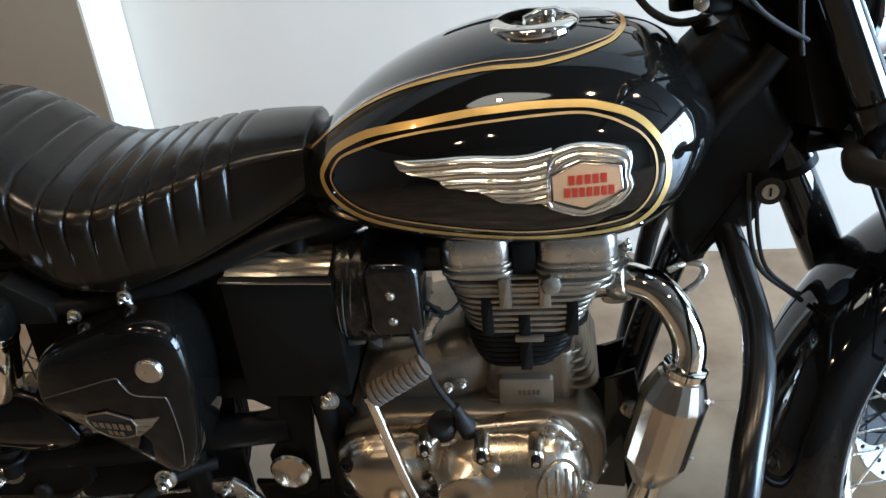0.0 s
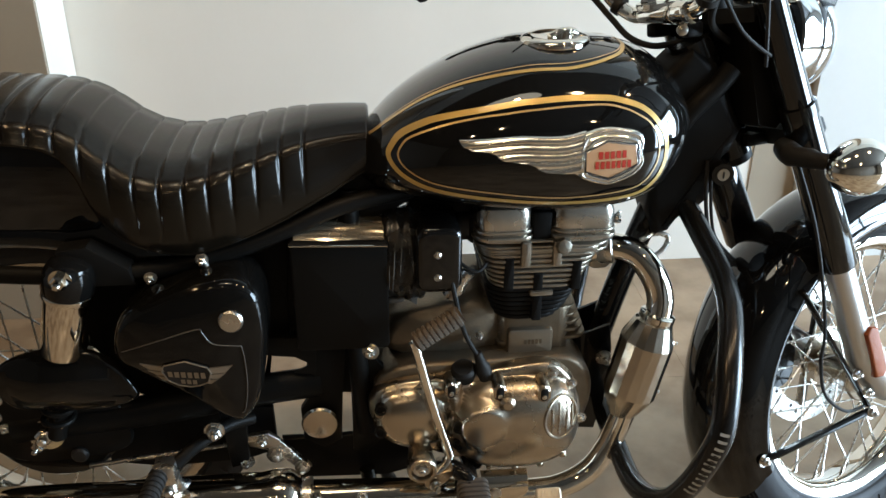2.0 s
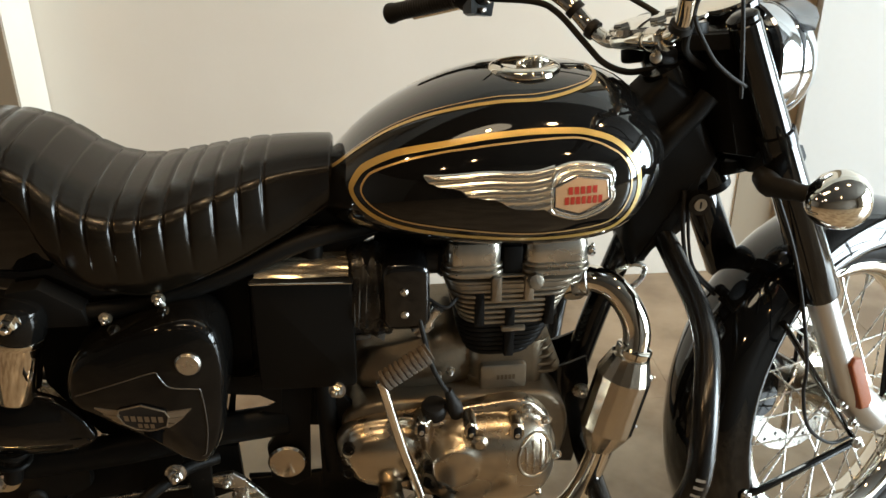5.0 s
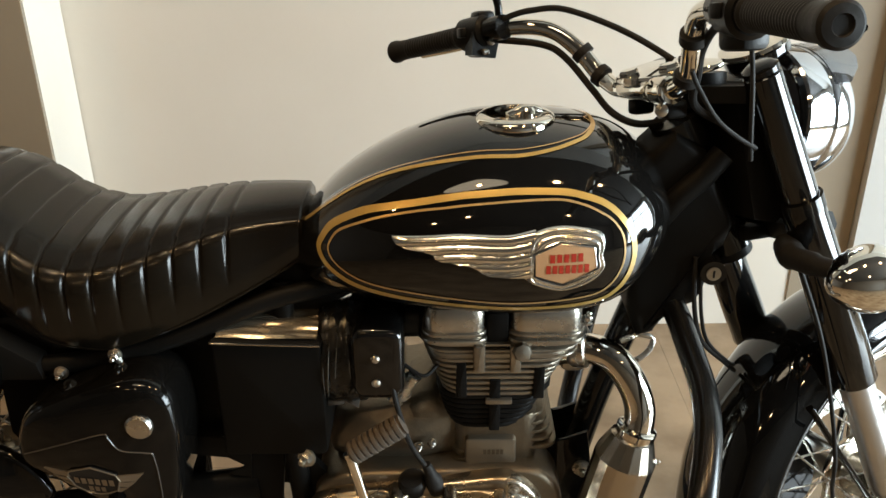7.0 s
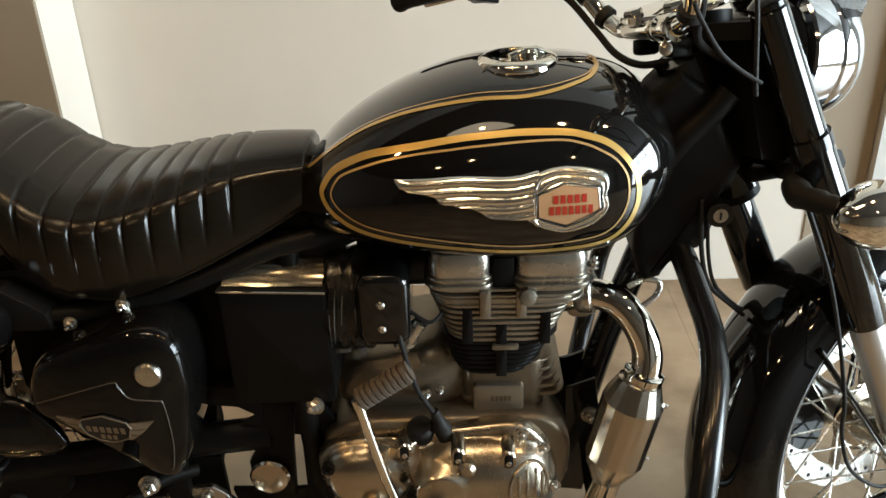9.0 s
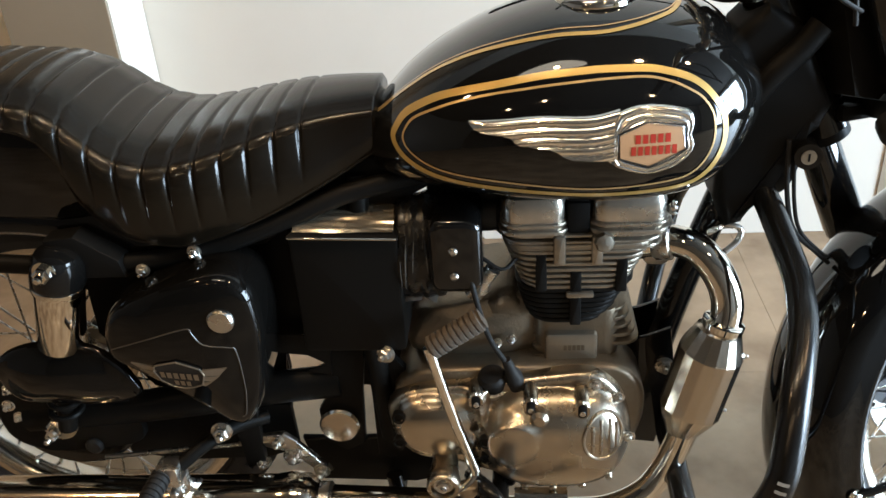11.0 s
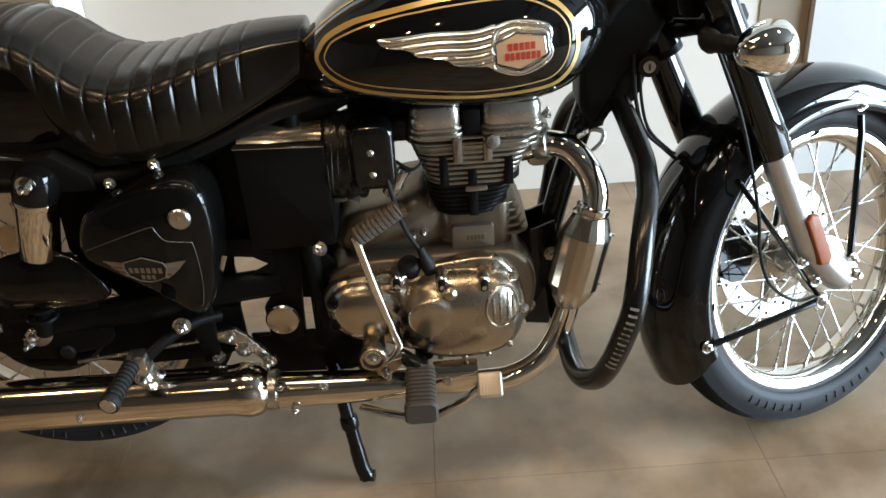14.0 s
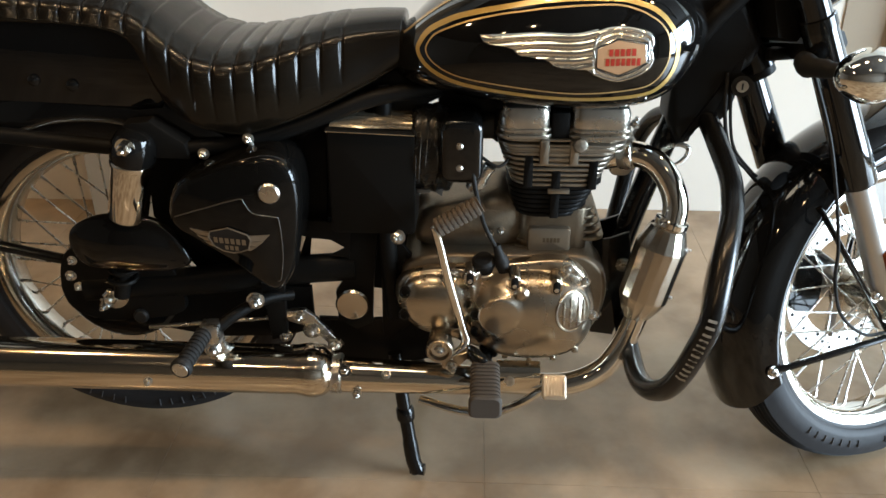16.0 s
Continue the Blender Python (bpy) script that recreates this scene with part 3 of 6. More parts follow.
def tank_ribbon(pts, width, closed, lift=0.0009, n=10):
    """A painted band along (x, z) points on the right flank."""
    c = spline(pts, n, closed)
    bm = bmesh.new()
    m = len(c)
    rows = []
    for i in range(m):
        a, b = (c[(i - 1) % m], c[(i + 1) % m]) if closed else (c[max(i - 1, 0)], c[min(i + 1, m - 1)])
        t = (b - a) / np.linalg.norm(b - a)
        nx, nz = -t[1], t[0]
        rows.append([bm.verts.new(on_tank(c[i][0] + nx * width * u, c[i][1] + nz * width * u, lift)) for u in (-0.5, -0.17, 0.17, 0.5)])
    for i in range(m if closed else m - 1):
        A, B = rows[i], rows[(i + 1) % m]
        for k in range(3):
            bm.faces.new((A[k], A[k + 1], B[k + 1], B[k]))
    return bm


STRIPE_OUT = [(0.518, 0.762), (0.522, 0.777), (0.537, 0.794), (0.571, 0.813), (0.605, 0.824), (0.638, 0.832), (0.670, 0.839), (0.701, 0.844), (0.747, 0.8475), (0.795, 0.847), (0.820, 0.843), (0.846, 0.834), (0.866, 0.818), (0.881, 0.793), (0.881, 0.760), (0.864, 0.731), (0.832, 0.717), (0.741, 0.711), (0.638, 0.718), (0.572, 0.728), (0.535, 0.743)]
STRIPE_IN = [(0.530, 0.766), (0.537, 0.783), (0.551, 0.794), (0.579, 0.807), (0.605, 0.816), (0.638, 0.8245), (0.669, 0.830), (0.701, 0.835), (0.747, 0.839), (0.794, 0.840), (0.820, 0.835), (0.839, 0.827), (0.857, 0.815), (0.869, 0.795), (0.869, 0.765), (0.853, 0.739), (0.823, 0.728), (0.740, 0.721), (0.640, 0.729), (0.577, 0.737), (0.544, 0.750)]
part("gold_stripe", tank_ribbon(STRIPE_OUT, 0.0062, True), M_GOLD, tank, "gold painted pinstripe")
part("thin_stripe", tank_ribbon(STRIPE_IN, 0.0022, True), M_LINE, tank, "thin tan pinstripe")


def top_ribbon(pts, width, side, lift=0.0009):
    """A painted band along (x, y) points on the upper side of the tank."""
    def at(x, y):
        w, zt, zc = tank_wid(x), tank_top(x), tank_mid(x)
        u = min(abs(y) / w, 0.995)
        return Vector((x, side * y, zc + (zt - zc) * (1 - u ** 2.15) ** (1 / 2.15) + lift))
    c = spline(pts, 10)
    bm = bmesh.new()
    rows = []
    for i in range(len(c)):
        a, b = c[max(i - 1, 0)], c[min(i + 1, len(c) - 1)]
        t = (b - a) / np.linalg.norm(b - a)
        rows.append([bm.verts.new(at(c[i][0] - t[1] * width * u, c[i][1] + t[0] * width * u)) for u in (-0.5, -0.17, 0.17, 0.5)])
    for A, B in zip(rows, rows[1:]):
        for k in range(3):
            bm.faces.new((A[k], A[k + 1], B[k + 1], B[k]))
    return bm


TOPLINE = [(0.492, 0.040), (0.514, 0.052), (0.533, 0.060), (0.569, 0.068), (0.604, 0.077), (0.637, 0.086), (0.670, 0.093), (0.702, 0.098), (0.734, 0.100), (0.766, 0.098), (0.799, 0.087), (0.828, 0.066), (0.841, 0.045), (0.848, 0.020), (0.849, 0.0)]
for side in (-1, 1):
    part("gold_stripe", top_ribbon(TOPLINE, 0.0052, side), M_GOLD, tank, "gold painted pinstripe")
    part("thin_stripe", top_ribbon([(x - 0.002, y * 0.93 - 0.002 if y > 0.005 else 0.0) for x, y in TOPLINE[:-1]] + [(0.839, 0.0)], 0.0016, side), M_LINE, tank)

# winged badge: ridged wing, frame and plate
wing_top = smoothmap([(0.608, 0.797), (0.65, 0.802), (0.688, 0.806), (0.738, 0.806), (0.769, 0.812)])
WING_LOW = [(0.608, 0.795), (0.613, 0.789), (0.622, 0.786), (0.641, 0.7855), (0.652, 0.783), (0.657, 0.778), (0.666, 0.773), (0.694, 0.771), (0.703, 0.768), (0.709, 0.762), (0.718, 0.759), (0.754, 0.757), (0.769, 0.749)]
wing_bm = bmesh.new()
wing_rows = []
for x in np.linspace(0.608, 0.768, 66):
    zu, zl = wing_top(x), interp(x, [q[0] for q in WING_LOW], [q[1] for q in WING_LOW])
    row = []
    for v in np.linspace(0, 1, 45):
        z = zu + (zl - zu) * v
        ridge = abs(math.sin(math.pi * (zu - z) / 0.0105)) ** 0.7
        rim = 0.0 if v in (0.0, 1.0) else 1.0
        row.append(wing_bm.verts.new(on_tank(x, z, 0.0002 + rim * (0.0014 + 0.0042 * ridge * min(1, (x - 0.606) / 0.02)))))
    wing_rows.append(row)
for A, B in zip(wing_rows, wing_rows[1:]):
    for k in range(44):
        wing_bm.faces.new((A[k], A[k + 1], B[k + 1], B[k]))
badge = part("tank_badge", wing_bm, M_WING, tank, "stamped chrome winged tank badge", 80)
FRAME_O = spline([(0.762, 0.800), (0.772, 0.811), (0.80, 0.8155), (0.839, 0.808), (0.8465, 0.794), (0.8435, 0.783), (0.8475, 0.771), (0.841, 0.757), (0.825, 0.747), (0.797, 0.7405), (0.768, 0.749), (0.762, 0.757)], 3, True)
HEX = [(0.767, 0.787), (0.795, 0.799), (0.834, 0.793), (0.837, 0.769), (0.799, 0.752), (0.768, 0.762)]


def tank_plate(outline, lift, thick):
    """A flat plate that lies on the flank, with a rim."""
    bm = bmesh.new()
    cx = sum(p[0] for p in outline) / len(outline)
    cz = sum(p[1] for p in outline) / len(outline)
    rings = []
    for s, l in ((1.0, lift - thick), (1.0, lift), (0.66, lift), (0.33, lift)):
        ring = []
        for k in range(len(outline)):
            a, b = outline[k], outline[(k + 1) % len(outline)]
            for u in (0, 0.25, 0.5, 0.75):
                x, z = a[0] + (b[0] - a[0]) * u, a[1] + (b[1] - a[1]) * u
                x, z = cx + (x - cx) * s, cz + (z - cz) * s
                ring.append(bm.verts.new(on_tank(x, z, l)))
        rings.append(ring)
    tip = bm.verts.new(on_tank(cx, cz, lift))
    n = len(rings[0])
    for A, B in zip(rings, rings[1:]):
        for k in range(n):
            bm.faces.new((A[k], A[(k + 1) % n], B[(k + 1) % n], B[k]))
    for k in range(n):
        bm.faces.new((rings[-1][k], rings[-1][(k + 1) % n], tip))
    return bm


BC = (0.8035, 0.777)


def polar(outline, a):
    """Distance from the badge's centre to an outline in a direction."""
    best = 0.0
    dx, dz = math.cos(a), math.sin(a)
    for k in range(len(outline)):
        p, q = outline[k], outline[(k + 1) % len(outline)]
        ex, ez, px, pz = q[0] - p[0], q[1] - p[1], p[0] - BC[0], p[1] - BC[1]
        det = dx * ez - dz * ex
        if abs(det) > 1e-12:
            t, u = (px * ez - pz * ex) / det, (px * dz - pz * dx) / det
            if t > 0 and -1e-6 <= u <= 1.000001:
                best = max(best, t)
    return best


ring_bm = bmesh.new()
ring_rows = []
for k in range(96):
    a = 2 * math.pi * k / 96
    r0, r1 = polar(FRAME_O, a), polar(HEX, a) * 0.98
    row = []
    for j in range(21):
        u = j / 20
        lift = 0.0003 if j == 0 else 0.0034 + 0.0026 * abs(math.sin(math.pi * u * 2.5)) ** 0.8 + 0.0014 * u
        row.append(ring_bm.verts.new(on_tank(BC[0] + (r0 + (r1 - r0) * u) * math.cos(a), BC[1] + (r0 + (r1 - r0) * u) * math.sin(a), lift)))
    ring_rows.append(row)
for k in range(96):
    A, B = ring_rows[k], ring_rows[(k + 1) % 96]
    for j in range(20):
        ring_bm.faces.new((A[j], A[j + 1], B[j + 1], B[j]))
part("badge_frame", ring_bm, M_WING, badge, "ridged chrome hexagonal badge frame", 80)
part("badge_plate", tank_plate(HEX, 0.0068, 0.006), M_BADGE, badge, "hexagonal pale copper badge plate")
part("badge_rim", sweep([on_tank(x, z, 0.0066) for x, z in spline([(0.8015 + (x - 0.8015) * 1.04, 0.776 + (z - 0.776) * 1.05) for x, z in HEX], 1, True)], 0.0011, 8, closed=True), M_MATT, badge)


def bars(x0, x1, z0, z1, counts, mat, parent, place, lean=0.0):
    """Lettering as plain upright bars in a row."""
    w = (x1 - x0) / counts
    for k in range(counts):
        a, b = x0 + w * (k + 0.10), x0 + w * (k + 0.80)
        bm = bmesh.new()
        low, high = (z0 + lean * k, z1 + lean * k)
        v = [bm.verts.new(place(x, z)) for x, z in ((a, low), (b, low), (b, high), (a, high))]
        bm.faces.new(v)
        part("letter_bar", bm, mat, parent)


bars(0.783, 0.822, 0.7775, 0.7870, 5, M_RED, badge, lambda x, z: on_tank(x, z, 0.0074), 0.0002)
bars(0.779, 0.829, 0.7645, 0.7745, 7, M_RED, badge, lambda x, z: on_tank(x, z, 0.0074), 0.0001)

cap_c = Vector((0.754, -0.014, tank_top(0.754) - 0.011))
cap = part("fuel_cap", lathe([(0.040, 0), (0.0455, 0.001), (0.0485, 0.0045), (0.0488, 0.008), (0.0472, 0.0120), (0.0430, 0.0148), (0.0370, 0.0160), (0.0320, 0.0158), (0.0250, 0.0150), (0.012, 0.0150), (0, 0.0150)], cap_c, (-0.02, 0, 1), 40), M_CHROME, bike, "chrome fuel filler cap with hinged lock")
part("cap_ring", lathe([(0.046, -0.006), (0.0495, -0.002), (0.0485, 0.001), (0.042, 0.001)], cap_c, (-0.02, 0, 1), 40), M_CHROME, cap)
part("cap_hinge", sweep(spline([(0.744, -0.024, 0.901), (0.757, -0.019, 0.905), (0.772, -0.014, 0.905), (0.783, -0.010, 0.901)], 5), [0.0045] * 5 + [0.006] * 6 + [0.007] * 5, 12), M_CHROME, cap)
part("cap_lock", lathe([(0.011, 0), (0.011, 0.006), (0.008, 0.009), (0, 0.009)], (0.768, -0.014, 0.900), (0, 0, 1), 18), M_CHROME, cap)

# -- frame --
part("down_tube", sweep(spline([(0.985, 0, 0.80), (0.955, 0, 0.72), (0.915, 0, 0.60), (0.885, 0, 0.50), (0.862, 0, 0.41), (0.845, 0, 0.33)], 6), 0.020, 18), M_FRAME, bike, "black front down tube of the frame")
part("head_tube", sweep([(0.950, 0, 0.890), (1.038, 0, 0.718)], 0.032, 24), M_FRAME, bike, "black steering head tube")
part("head_gusset", prism([(0.905, 0.845), (0.945, 0.885), (0.985, 0.86), (1.035, 0.762), (1.022, 0.728), (0.993, 0.716), (0.970, 0.690), (0.955, 0.655), (0.945, 0.603), (0.922, 0.596), (0.905, 0.64), (0.905, 0.74)], 0.030, -0.042, 0.018, 4), M_SATIN, bike, "black frame gusset plates at the steering head")
for side in (-1, 1):
    part("gusset_tube", sweep(spline([(0.935, side * 0.044, 0.775), (0.955, side * 0.046, 0.803), (0.983, side * 0.044, 0.831), (1.004, side * 0.040, 0.856)], 5), 0.015, 16), M_SATIN, bike)
part("top_tube", sweep([(0.97, 0, 0.79), (0.70, 0, 0.735), (0.45, 0, 0.70)], 0.022, 16), M_FRAME, bike)
for s in (-1, 1):
    part("seat_rail", sweep(spline([(0.55, s * 0.055, 0.695), (0.45, s * 0.085, 0.685), (0.36, s * 0.105, 0.655), (0.27, s * 0.112, 0.628), (0.18, s * 0.115, 0.612), (0.05, s * 0.118, 0.612), (-0.25, s * 0.115, 0.64)], 6), 0.0125, 14), M_SATIN, bike, "black rear frame rail")
    part("seat_tube", sweep(spline([(0.46, s * 0.06, 0.70), (0.458, s * 0.085, 0.56), (0.464, s * 0.088, 0.42), (0.472, s * 0.085, 0.30)], 5), 0.015, 14), M_SATIN, bike)
    part("shock_tower", prism([(0.06, 0.60), (0.075, 0.655), (0.115, 0.66), (0.165, 0.625), (0.17, 0.60)], s * 0.105, s * 0.135, 0.004), M_SATIN, bike)
    part("swingarm", sweep(spline([(0.405, s * 0.074, 0.388), (0.30, s * 0.086, 0.384), (0.15, s * 0.098, 0.368), (-0.05, s * 0.100, 0.350)], 4), 0.021, 16, flat=1.2), M_SATIN, bike, "black tubular swingarm")
part("engine_plate", prism([(0.452, 0.470), (0.483, 0.478), (0.483, 0.44), (0.515, 0.40), (0.498, 0.36), (0.505, 0.29), (0.47, 0.255), (0.450, 0.262)], -0.075, -0.088, 0.002), M_SATIN, bike, "black rear engine mounting plate")
part("pivot_plate", prism([(0.400, 0.470), (0.450, 0.470), (0.438, 0.375), (0.433, 0.285), (0.405, 0.270), (0.374, 0.290), (0.372, 0.345), (0.398, 0.385)], -0.075, -0.088, 0.002), M_SATIN, bike, "black pivot plate of the frame")
part("engine_plate", prism([(0.350, 0.470), (0.50, 0.480), (0.515, 0.40), (0.498, 0.36), (0.505, 0.29), (0.47, 0.255), (0.40, 0.262), (0.372, 0.295), (0.372, 0.345), (0.40, 0.375), (0.37, 0.405)], 0.075, 0.088, 0.002), M_SATIN, bike)
part("frame_web", prism([(0.330, 0.480), (0.404, 0.474), (0.399, 0.411), (0.367, 0.417), (0.393, 0.431), (0.370, 0.445), (0.327, 0.450)], -0.088, -0.091, 0.0), M_SATIN, bike, "black web plate of the frame")
part("front_engine_plate", prism([(0.805, 0.425), (0.835, 0.432), (0.866, 0.445), (0.872, 0.40), (0.868, 0.30), (0.855, 0.240), (0.815, 0.245), (0.80, 0.30)], -0.034, -0.040, 0.0015), M_FRAME, bike, "black front engine mounting plate")
part("front_engine_plate", prism([(0.805, 0.425), (0.835, 0.432), (0.866, 0.445), (0.872, 0.40), (0.868, 0.30), (0.855, 0.240), (0.815, 0.245), (0.80, 0.30)], 0.034, 0.040, 0.0015), M_FRAME, bike)
for p, r in (((0.860, -0.040, 0.383), 0.0095), ((0.812, -0.040, 0.388), 0.007), ((0.822, -0.040, 0.283), 0.007)):
    part("engine_bolt", bolt(p, RIGHT, r, 0.009), M_STEEL, bike, "zinc plated hexagon bolt")
part("inner_guard", prism([(0.27, 0.62), (0.40, 0.66), (0.46, 0.66), (0.46, 0.49), (0.41, 0.472), (0.345, 0.472), (0.335, 0.52)], -0.05, -0.062, 0.002), M_SATIN, bike, "black inner mudguard panel")
part("inner_guard", prism([(0.075, 0.625), (0.37, 0.625), (0.362, 0.462), (0.332, 0.440), (0.325, 0.375), (0.22, 0.350), (0.13, 0.375), (0.07, 0.47)], -0.058, -0.066, 0.002), M_SATIN, bike, "black inner mudguard panel")
# Added black sheet: keeps the dark area before the rear rim and floor dark.
part("backing_plate", prism([(0.085, 0.340), (0.16, 0.352), (0.25, 0.348), (0.328, 0.345), (0.330, 0.262), (0.28, 0.245), (0.15, 0.240), (0.07, 0.255), (0.06, 0.30)], -0.066, -0.076, 0.003), M_SATIN, bike, "black backing plate added to darken the area beside the rear wheel")
part("frame_cradle", prism([(0.338, 0.286), (0.42, 0.284), (0.50, 0.290), (0.545, 0.262), (0.56, 0.215), (0.50, 0.200), (0.36, 0.205)], -0.070, -0.080, 0.003), M_SATIN, bike, "black lower frame cradle plate")
part("brake_drum", lathe([(0.050, -0.045), (0.098, -0.048), (0.104, -0.054), (0.104, -0.082), (0.096, -0.090), (0.060, -0.094), (0.0, -0.096)], (RC[0], 0, RC[1]), (0, 1, 0), 48), M_FRAME, rear_wheel, "black rear brake drum")
part("battery_tray", box(0.19, 0.36, -0.06, 0.10, 0.44, 0.62, 0.012, 2), M_MATT, bike)

part("tank_tunnel", box(0.545, 0.668, -0.05, 0.05, 0.640, 0.705, 0.008, 2), M_SATIN, bike, "black frame spine under the tank")
part("tank_rear_cover", prism([(0.395, 0.655), (0.43, 0.715), (0.475, 0.745), (0.53, 0.72), (0.55, 0.68), (0.50, 0.655)], 0.06, -0.062, 0.004), M_SATIN, bike, "black cover between seat and tank")

# -- rear right: mudguard bolts, shock, axle --
for p in ((-0.005, -0.101, 0.704), (-0.063, -0.101, 0.711)):
    part("mudguard_bolt", lathe([(0.009, 0), (0.009, 0.003), (0.005, 0.006), (0, 0.0065)], p, RIGHT, 18), M_FRAME, rear_fender)
for p in ((0.190, -0.126, 0.607), (0.261, -0.126, 0.632)):
    part("frame_bolt", bolt(p, RIGHT, 0.0066, 0.008), M_STEEL, bike, "zinc plated hexagon bolt")
part("seat_bolt_stud", rod((0.261, -0.128, 0.632), (0.278, -0.130, 0.602), 0.004, 10), M_STEEL, bike)
sh0, sh1 = Vector((0.090, -0.140, 0.628)), Vector((0.020, -0.128, 0.352))
sd = (sh1 - sh0).normalized()
shock = part("shock_absorber", lathe([(0.012, 0.018), (0.0335, 0.030), (0.0345, 0.034), (0.0335, 0.038), (0.0310, 0.040), (0.0310, 0.128), (0.0290, 0.131), (0.010, 0.131)], sh0, sd, 36), M_CHROME, bike, "rear shock absorber with chrome cover")
part("shock_cap", lathe([(0.014, -0.020), (0.026, -0.014), (0.033, 0.000), (0.0345, 0.024), (0.033, 0.029)], sh0, sd, 28), M_FRAME, shock)
coil = [sh0 + sd * (0.115 + 0.14 * k / 90) + sd.orthogonal().normalized() * (0.021 * math.cos(k * 0.5)) + sd.cross(sd.orthogonal().normalized()) * (0.021 * math.sin(k * 0.5)) for k in range(91)]
part("shock_spring", sweep(coil, 0.0042, 8), M_SATIN, shock, "black coil spring")
part("shock_damper", rod(sh0 + sd * 0.12, sh1, 0.013, 16), M_SATIN, shock)
part("shock_bolt", bolt(sh0 + Vector((-0.003, -0.026, 0.002)), RIGHT, 0.011, 0.012), M_CHROME, shock)
sh0l, sh1l = Vector((0.098, 0.140, 0.628)), Vector((0.030, 0.128, 0.352))
part("shock_absorber", lathe([(0.012, -0.012), (0.024, -0.004), (0.0285, 0.016), (0.0255, 0.024), (0.0255, 0.122), (0.013, 0.126), (0.013, 0.28)], sh0l, (sh1l - sh0l).normalized(), 24), M_CHROME, bike, "rear shock absorber with chrome cover")
arm = part("axle_bracket", prism(spline([(-0.085, 0.383), (-0.066, 0.426), (-0.02, 0.429), (0.055, 0.411), (0.105, 0.396), (0.118, 0.346), (0.110, 0.311), (0.03, 0.296), (-0.045, 0.296), (-0.085, 0.326)], 4, True), -0.098, -0.112, 0.003), M_SATIN, bike, "black axle bracket of the swingarm")
part("axle_nut", bolt((-0.001, -0.112, 0.347), RIGHT, 0.014, 0.014), M_STEEL, arm, "zinc plated axle nut")
part("axle_washer", lathe([(0.026, 0), (0.026, 0.004), (0.012, 0.005)], (-0.001, -0.112, 0.345), RIGHT, 24), M_STEEL, arm)
part("adjuster", bolt((-0.012, -0.118, 0.333), (-0.3, -1, -0.4), 0.009, 0.010), M_STEEL, arm)
for p, r in (((-0.060, -0.112, 0.408), 0.006), ((-0.068, -0.112, 0.379), 0.007), ((0.040, -0.112, 0.393), 0.007), ((-0.058, -0.112, 0.359), 0.006)):
    part("bracket_bolt", bolt(p, RIGHT, r, 0.006), M_STEEL, arm)
part("bracket_knob", lathe([(0.013, 0), (0.013, 0.012), (0.010, 0.015), (0, 0.016)], (0.040, -0.104, 0.304), RIGHT, 20), M_MATT, arm)
guard_o = spline([(-0.040, 0.448), (-0.036, 0.480), (-0.008, 0.500), (0.033, 0.510), (0.088, 0.508), (0.124, 0.488), (0.146, 0.455), (0.150, 0.424), (0.10, 0.410), (0.03, 0.412), (-0.02, 0.418)], 4, True)
part("inner_mudflap", dome(guard_o, -0.140, -0.170, 0.018, 0.010, 0.70), M_COVER, bike, "black guard over the swingarm and shock")
for gx in (0.0, 0.10):
    part("mudflap_bracket", rod((gx, -0.098, 0.415), (gx, -0.154, 0.430), 0.007, 10), M_SATIN, bike)
part("mudguard_stay", sweep([(-0.02, -0.100, 0.39), (-0.30, -0.104, 0.455)], 0.009, 12), M_FRAME, bike)

# -- side cover --
cover_outline = spline([(0.138, 0.518), (0.154, 0.574), (0.200, 0.600), (0.262, 0.622), (0.306, 0.626), (0.336, 0.606), (0.345, 0.560), (0.340, 0.50), (0.328, 0.440), (0.308, 0.402), (0.285, 0.400), (0.228, 0.447), (0.170, 0.488)], 5, closed=True)
side_cover = part("side_cover", dome(cover_outline, -0.10, -0.196, 0.012, 0.026, 0.72), M_COVER, bike, "glossy black teardrop side cover with small winged badge")
panel = spline([(0.152, 0.527), (0.20, 0.545), (0.255, 0.562), (0.263, 0.556), (0.275, 0.540), (0.305, 0.533), (0.312, 0.525), (0.313, 0.470), (0.306, 0.425), (0.300, 0.418)], 4)


def cover_y(x, z, lift=0.0):
    """The outer face of the side cover."""
    c = Vector((sum(p[0] for p in cover_outline) / len(cover_outline), sum(p[1] for p in cover_outline) / len(cover_outline)))
    v = Vector((x, z)) - c
    best = max(cover_outline, key=lambda p: (Vector((p[0], p[1])) - c).normalized().dot(v.normalized()) if v.length > 1e-6 else 0)
    s = v.length / (Vector((best[0], best[1])) - c).length
    s = min(s / 0.874, 1.0)
    return -0.196 + 0.012 * s ** 2 - lift


part("cover_line", sweep([(p[0], cover_y(p[0], p[1], 0.0005), p[1]) for p in panel], 0.0009, 6), M_DARKLINE, side_cover, "thin faded pinstripe")
part("cover_lock", lathe([(0.0165, -0.012), (0.0165, 0.001), (0.014, 0.004), (0.0, 0.005)], (0.301, cover_y(0.301, 0.570), 0.571), RIGHT, 28), M_STEEL, side_cover, "round zinc lock cap")


def flat_on_cover(outline, lift, thick):
    bm = bmesh.new()
    A = [bm.verts.new((x, cover_y(x, z, lift - thick), z)) for x, z in outline]
    B = [bm.verts.new((x, cover_y(x, z, lift), z)) for x, z in outline]
    n = len(outline)
    for k in range(n):
        bm.faces.new((A[k], A[(k + 1) % n], B[(k + 1) % n], B[k]))
    bm.faces.new(B)
    return bm


